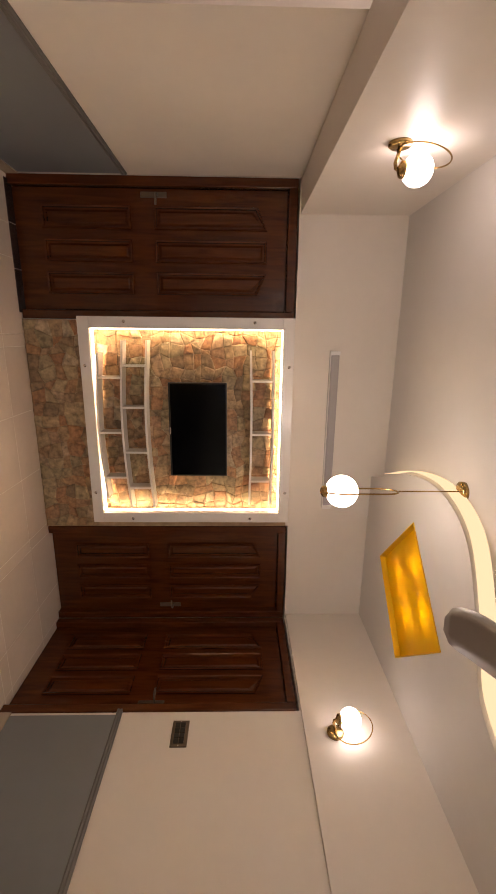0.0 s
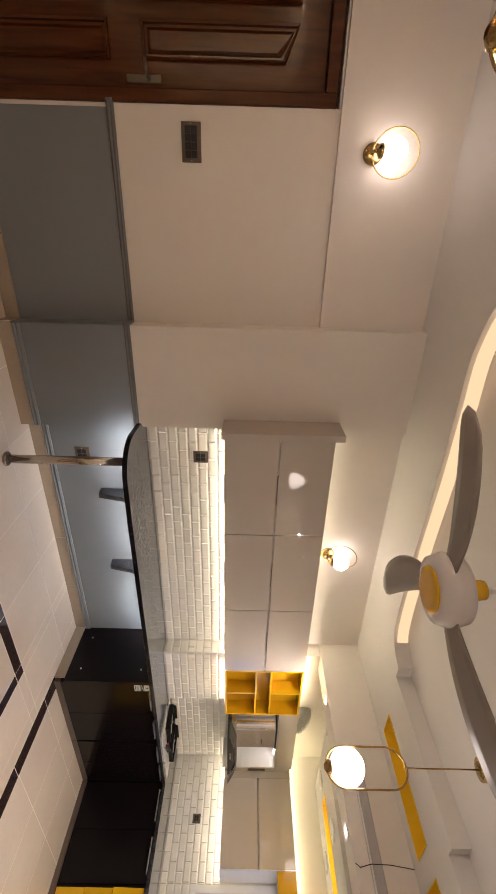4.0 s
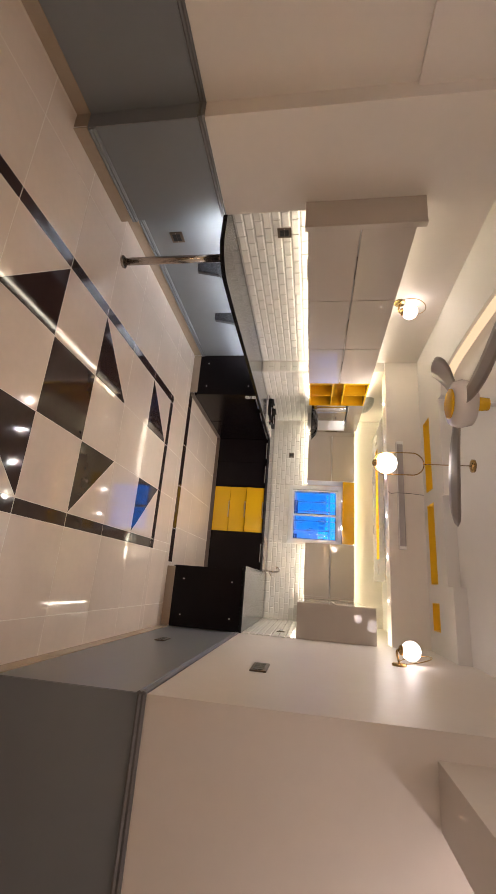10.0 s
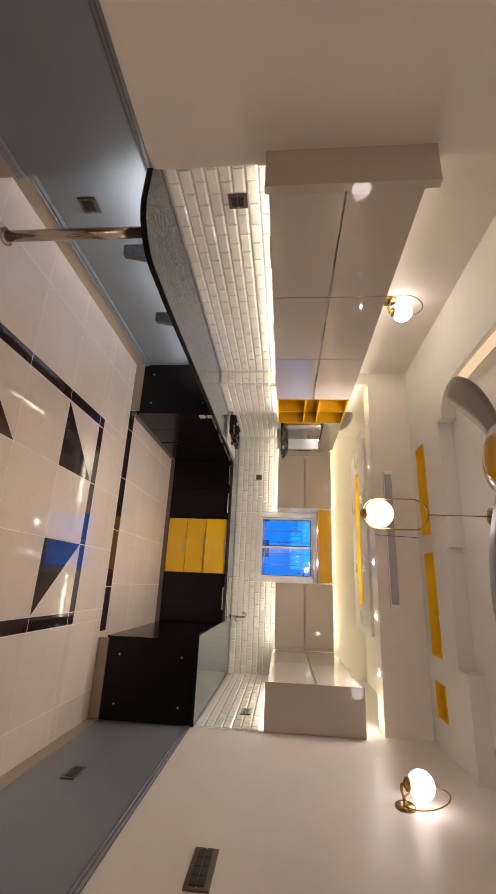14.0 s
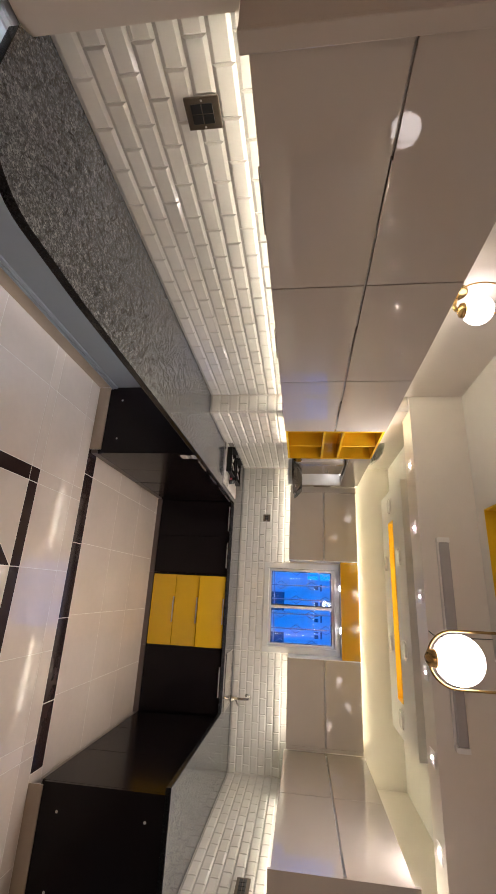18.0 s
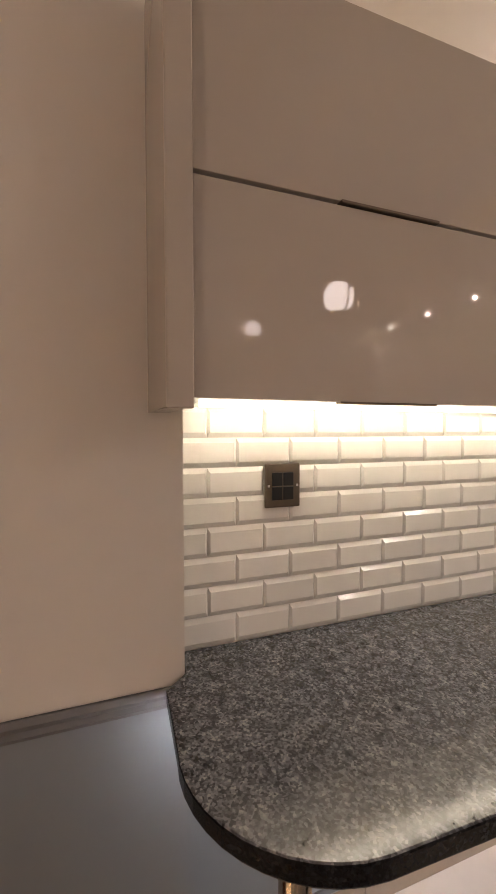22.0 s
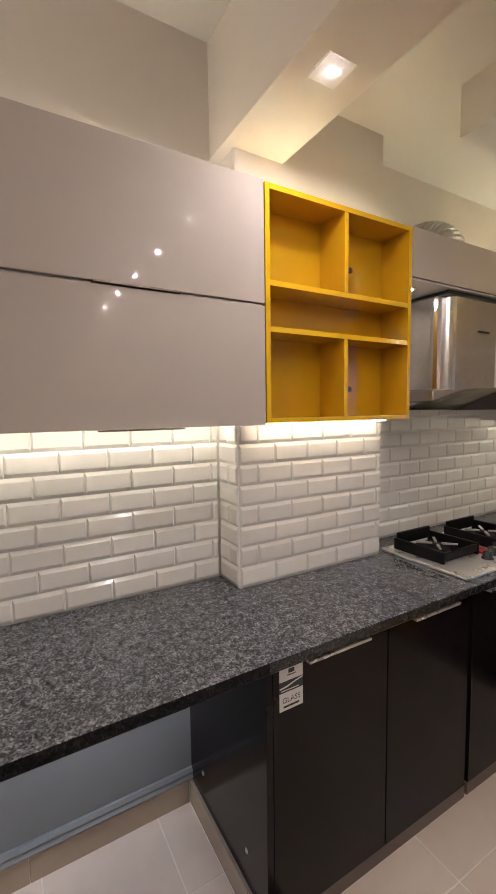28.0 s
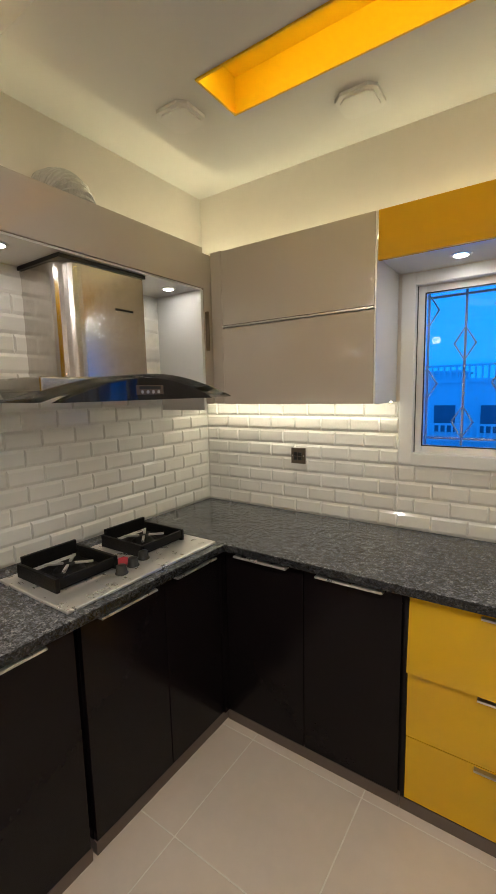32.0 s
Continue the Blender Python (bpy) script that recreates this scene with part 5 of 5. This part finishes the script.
for a, b, y in ((WX0 + 0.04, xm + 0.02, YN + 0.03), (xm - 0.02, WX1 - 0.04, YN + 0.06)):
    part("track_seal", box(a - 0.004, a + 0.003, y - 0.006, y + 0.0, WZ0 + 0.035, WZ1 - 0.05), DARKPL, win, "black track seal")
    s = part("sash", box(a, a + 0.035, y, y + 0.025, WZ0 + 0.035, WZ1 - 0.05, 0.002), UPVC, win)
    part("stile", box(b - 0.035, b, y, y + 0.025, WZ0 + 0.035, WZ1 - 0.05, 0.002), UPVC, win)
    part("top_rail", box(a + 0.035, b - 0.035, y, y + 0.025, WZ1 - 0.085, WZ1 - 0.05, 0.002), UPVC, win)
    part("bottom_rail", box(a + 0.035, b - 0.035, y, y + 0.025, WZ0 + 0.035, WZ0 + 0.07, 0.002), UPVC, win)
    for gx0, gx1, gz0, gz1 in ((a + 0.031, a + 0.036, WZ0 + 0.066, WZ1 - 0.081), (b - 0.036, b - 0.031, WZ0 + 0.066, WZ1 - 0.081), (a + 0.036, b - 0.036, WZ0 + 0.066, WZ0 + 0.071), (a + 0.036, b - 0.036, WZ1 - 0.086, WZ1 - 0.081)):
        part("gasket", box(gx0, gx1, y - 0.002, y + 0.004, gz0, gz1), DARKPL, win, "black rubber gasket")
    g = part("pane", box(a + 0.035, b - 0.035, y + 0.01, y + 0.014, WZ0 + 0.07, WZ1 - 0.085), GLASS, win, "clear glass pane")
    g.visible_shadow = False
gr = thing("window_grille", (xm, YN + 0.17, WZ0), "painted metal window grille with diamond bars", "grille")
for k in range(6):
    x = WX0 + 0.06 + (WX1 - WX0 - 0.12) * k / 5
    part("bar", tube([(x, YN + 0.17, WZ0 + 0.001), (x, YN + 0.17, WZ1 - 0.001)], 0.006, 6), GRILLE, gr)
for k in range(6):
    x = WX0 + 0.06 + (WX1 - WX0 - 0.12) * k / 5
    for zc in ((1.38, 1.74) if k % 2 else (1.56, 1.90)):
        part("diamond", tube([(x - 0.045, YN + 0.165, zc), (x, YN + 0.165, zc + 0.075), (x + 0.045, YN + 0.165, zc), (x, YN + 0.165, zc - 0.075)], 0.005, 6, True), GRILLE, gr)
for z in (1.30, 1.96):
    part("rail", tube([(WX0 + 0.001, YN + 0.175, z), (WX1 - 0.001, YN + 0.175, z)], 0.006, 6), GRILLE, gr)

# what lies outside: far blocks in the dusk
structure("ground", box(-300, 300, 0.6, 500, -9.3, -9.0), BUILD, "dim ground far below the window", "ground")
for bx, by, bw, bd, bh in ((-16, 60, 18, 10, 12.5), (9, 75, 20, 12, 16.0), (32, 64, 18, 10, 11.0)):
    b = thing("apartment_building", (bx, by, -9.0), "distant pale apartment block in blue dusk", "building", "distant blocks")
    part("wall", box(bx - bw / 2, bx + bw / 2, by, by + bd, -9.0, -9.0 + bh, 0), BUILD, b)
    part("roof", box(bx - bw / 2 - 0.3, bx + bw / 2 + 0.3, by - 0.3, by + bd + 0.3, -9.0 + bh, -8.7 + bh), BUILD, b)
    for i in range(int(bw // 2.6)):
        for k in range(int(bh // 3)):
            x, z = bx - bw / 2 + 1.3 + 2.6 * i, -8.0 + 3 * k
            part("window", box(x - 0.55, x + 0.55, by - 0.06, by - 0.01, z, z + 1.3), BUILDWIN, b)

# nearer house with railed balconies
house = thing("house", (0.4, 30, -9.0), "white house with railed balconies in blue dusk", "house")
part("wall", box(-5.6, 6.4, 31.2, 39, -9.0, 1.9), BUILD, house)
part("roof", box(-5.8, 6.6, 31.0, 39.2, 1.9, 2.15), BUILD, house)
for z in (-5.2, -1.9, 2.15):
    y0 = 30.0 if z < 2 else 31.1
    if z < 2:
        part("balcony_slab", box(-5.6, 6.4, 30.0, 31.2, z - 0.2, z), BUILD, house)
        for k in range(4):
            part("window", box(-4.6 + 3 * k, -3.2 + 3 * k, 31.14, 31.199, z + 0.3, z + 2.2), BUILDWIN, house)
    part("handrail", box(-5.6, 6.4, y0, y0 + 0.12, z + 0.85, z + 1.0), BUILD, house)
    for k in range(31):
        part("baluster", box(-5.6 + 0.4 * k - 0.06, -5.6 + 0.4 * k + 0.06, y0 + 0.02, y0 + 0.1, z, z + 0.85), BUILD, house)

# ---------------------------------------------------------------- wall tiles
TW, TH, TD = 0.152, 0.0752, 0.0075


def tile_mesh(w, h):
    g, b = 0.0005, 0.0125
    w, h = w - 2 * g, h - 2 * g
    e = min(0.006, w * 0.3)
    o = [(0, 0), (w, 0), (w, h), (0, h)]
    i = [(e, b), (w - e, b), (w - e, h - b), (e, h - b)]
    vs = [(x + g, 0.0, z + g) for x, z in o] + [(x + g, -0.0013, z + g) for x, z in o] + [(x + g, -TD, z + g) for x, z in i]
    fs = [(8, 9, 10, 11)] + [(k, (k + 1) % 4, 4 + (k + 1) % 4, 4 + k) for k in range(4)] + [(4 + k, 4 + (k + 1) % 4, 8 + (k + 1) % 4, 8 + k) for k in range(4)]
    me = bpy.data.meshes.new("tile")
    me.from_pydata(vs, [], fs)
    me.materials.append(TILE)
    return me


TILE_MESHES = {}


def tiled(parent, m, length, rows, z0, skip=None):
    """Rows of bevelled tiles in running bond on a wall; m takes local x along the wall, -y out of it."""
    for r in range(rows):
        x = -TW / 2 if r % 2 else 0.0
        while x < length - 0.004:
            a, b = max(x, 0.0), min(x + TW, length)
            key = round(b - a, 3)
            if b - a > 0.012 and not (skip and skip(a, b, z0 + r * TH)):
                if key not in TILE_MESHES:
                    TILE_MESHES[key] = tile_mesh(b - a, TH)
                t = new("tile", TILE_MESHES[key])
                t.parent = parent
                t.matrix_basis = Matrix.Translation(-origin(parent)) @ m @ Matrix.Translation((a, 0, z0 + r * TH))
            x += TW


def backing(name, bm):
    return structure(name, bm, TGROUT, "white bevelled brick tiles on the wall", "wall tiles")


Q = 0.003
t1 = backing("wall_tiles_counter", box(0, Q, YP1 + 0.002, -2.022, CT + 0.001, 1.485))
tiled(t1, pose(Q, YP1 + 0.003, 0, 0, 0, 90), -2.035 - YP1, 8, CT + 0.002)
t2 = backing("wall_tiles_column", box(0.152, 0.155, -2.02, -1.307, CT + 0.001, 1.485))
tiled(t2, pose(0.155, -2.02, 0, 0, 0, 90), 0.713, 8, CT + 0.002)
t2b = backing("wall_tiles_column_side", box(0.01, 0.152, -2.023, -2.02, CT + 0.001, 1.485))
tiled(t2b, pose(0.012, -2.023, 0, 0, 0, 0), 0.14, 8, CT + 0.002)
t3 = backing("wall_tiles_hob", box(0, Q, -1.305, YN - 0.004, CT + 0.001, 2.04))
tiled(t3, pose(Q, -1.304, 0, 0, 0, 90), YN - 0.012 + 1.304, 15, CT + 0.002, lambda a, b, z: z > 1.47 and b > 0.99)
t4 = backing("wall_tiles_window", box(0.004, WX0 - 0.021, YN - Q, YN, CT + 0.001, 1.485))
tiled(t4, pose(0.012, YN - Q, 0), WX0 - 0.021 - 0.012, 8, CT + 0.002)
t5 = backing("wall_tiles_sill", box(WX0 - 0.0205, WX1 + 0.0205, YN - Q, YN, CT + 0.001, WZ0 - 0.021))
tiled(t5, pose(WX0 - 0.0205, YN - Q, 0), WX1 - WX0 + 0.041, 4, CT + 0.002)
t6 = backing("wall_tiles_sink", box(WX1 + 0.021, XE - 0.004, YN - Q, YN, CT + 0.001, 1.485))
tiled(t6, pose(WX1 + 0.021, YN - Q, 0), XE - 0.012 - WX1 - 0.021, 8, CT + 0.002)
t7 = backing("wall_tiles_side", box(XE - Q, XE, -2.16, YN - 0.004, CT + 0.001, 1.46))
tiled(t7, pose(XE - Q, YN - 0.012, 0, 0, 0, -90), 2.21, 7, CT + 0.002)

# ---------------------------------------------------------------- floor tiles
G = 0.0026


def floor_piece(pts, material, parent=floor, name="tile"):
    n = len(pts)
    cx, cy = sum(p[0] for p in pts) / n, sum(p[1] for p in pts) / n
    bm = bmesh.new()
    rings = []
    for ins, z in ((G, -0.012), (G, -0.0008), (G + 0.001, 0.0)):
        ring = []
        for i in range(n):
            p, a, b = Vector(pts[i]), Vector(pts[i - 1]), Vector(pts[(i + 1) % n])
            d0, d1 = (p - a).normalized(), (b - p).normalized()
            n0, n1 = Vector((-d0.y, d0.x)), Vector((-d1.y, d1.x))
            k = (n0 + n1) / max(1 + n0.dot(n1), 0.3)
            q = p + k * ins
            ring.append(bm.verts.new((q.x, q.y, z)))
        rings.append(ring)
    for A, B in zip(rings, rings[1:]):
        for i in range(n):
            bm.faces.new((A[i], A[(i + 1) % n], B[(i + 1) % n], B[i]))
    bm.faces.new(rings[-1])
    part(name, bm, material, parent)


def rect(x0, x1, y0, y1, material=FLOOR):
    floor_piece([(x0, y0), (x1, y0), (x1, y1), (x0, y1)], material)


def grid(xs, ys, material=FLOOR, skip=()):
    for a, b in zip(xs, xs[1:]):
        for c, d in zip(ys, ys[1:]):
            if b - a > 0.015 and d - c > 0.015 and (round(a, 2), round(c, 2)) not in skip:
                rect(a, b, c, d, material)


BX0, BX1, BY0, BY1 = 0.845, 2.515, -6.50, -2.71      # outer edge of the dark border
IX = [0.935, 1.432, 1.928, 2.425]
IY = [-6.40, -5.886, -5.371, -4.857, -4.343, -3.829, -3.314, -2.80]
STAR = {(0, 6): "bl", (2, 6): "br", (0, 4): "bl", (2, 4): "br", (1, 3): "all", (0, 2): "tl", (2, 2): "tr", (0, 0): "tl", (2, 0): "tr"}
for i in range(3):
    for k in range(7):
        x0, x1, y0, y1 = IX[i], IX[i + 1], IY[k], IY[k + 1]
        kind = STAR.get((i, k))
        A, B, C, D = (x0, y0), (x1, y0), (x1, y1), (x0, y1)
        if kind is None:
            rect(x0, x1, y0, y1)
        elif kind == "all":
            rect(x0, x1, y0, y1, FLOORDARK)
        else:
            dark, pale = {"bl": ((A, B, C), (A, C, D)), "br": ((A, B, D), (B, C, D)), "tl": ((D, B, C), (D, A, B)), "tr": ((A, C, D), (A, B, C))}[kind]
            floor_piece(list(dark), FLOORDARK)
            floor_piece(list(pale), FLOOR)
for y in range(7):
    rect(BX0, IX[0], IY[y], IY[y + 1], FLOORDARK)
    rect(IX[3], BX1, IY[y], IY[y + 1], FLOORDARK)
XSB = [BX0, *IX, BX1]
for a, b in zip(XSB, XSB[1:]):
    rect(a, b, IY[-1], BY1, FLOORDARK)
    rect(a, b, BY0, IY[0], FLOORDARK)
YL = [-7.46, -7.0, BY0, IY[0]] + IY[1:] + [BY1, -2.315, -2.185]
YL = sorted(set(YL))
grid([-0.17, 0.0, 0.31, BX0], YL)
grid([BX1, 3.05, XE, XR], YL)
grid([XR, 4.1, 4.6, 4.8], [-5.886, -5.371, -4.80])
grid([BX0, *IX, BX1], [-7.46, -7.0, BY0])
grid([BX0, *IX, BX1], [BY1, -2.315, -2.185])
grid([0.0, 0.31, 0.52], [-2.185, -2.05])
grid([0.52, 0.725, 1.23, 1.735, 2.24, 2.615], [-2.185, -2.05], FLOORDARK)
grid([2.615, 3.05, XE], [-2.185, -2.05])
grid([0.02, 0.22, 0.725, 1.222, 1.72, 2.217, 2.67, XE], [-2.05, -1.545, -1.045, -0.55, YN - 0.03])


# dark threshold tiles at the door beside the stone panel
for a, b in zip([2.67, 2.98, 3.29], [2.98, 3.29, 3.58]):
    part("tile", box(a + 0.002, b - 0.002, YS - 0.045, YS + 0.05, 0.0005, 0.008, 0.002), FLOORDARK, floor)

# skirting tiles
def skirting(name, x0, y0, x1, y1, nx, ny, h=0.09):
    s = structure(name, box(min(x0, x1) + (0 if nx == 0 else (0 if nx > 0 else -0.006)), max(x0, x1) + (0.006 if nx > 0 else 0), min(y0, y1) + (0 if ny >= 0 else -0.006), max(y0, y1) + (0.006 if ny > 0 else 0), 0.0, h - 0.002), GROUT, "beige tile skirting along the wall foot", "baseboard")
    L = math.hypot(x1 - x0, y1 - y0)
    n = max(1, round(L / 0.5))
    for k in range(n):
        a, b = k / n, (k + 1) / n
        g = 0.0012 / L
        ax, ay, bx, by = x0 + (x1 - x0) * (a + g), y0 + (y1 - y0) * (a + g), x0 + (x1 - x0) * (b - g), y0 + (y1 - y0) * (b - g)
        part("tile", box(min(ax, bx) + min(nx, 0) * 0.012, max(ax, bx) + max(nx, 0) * 0.012, min(ay, by) + min(ny, 0) * 0.012, max(ay, by) + max(ny, 0) * 0.012, 0.0, h, 0.001), SKIRT, s)


skirting("baseboard_counter", 0, YP1, 0, -2.185, 1, 0)
skirting("baseboard_cabinet", 0.013, -2.172, 0.53, -2.172, 0, -1)
skirting("baseboard_pillar", XP, YP0 - 0.012, XP, YP1, 1, 0)
skirting("baseboard_west", XL, -6.31, XL, YP0, 1, 0)
skirting("baseboard_pillar_side", XL + 0.012, YP0, XP, YP0, 0, -1)
skirting("baseboard_east", XE, YR - 0.012, XE, -2.185, -1, 0)
skirting("baseboard_cabinet_east", 2.655, -2.172, XE - 0.013, -2.172, 0, -1)
skirting("baseboard_return", XE, YR, 4.79, YR, 0, -1)
skirting("baseboard_living", XR, YS + 0.002, XR, -5.73, -1, 0)
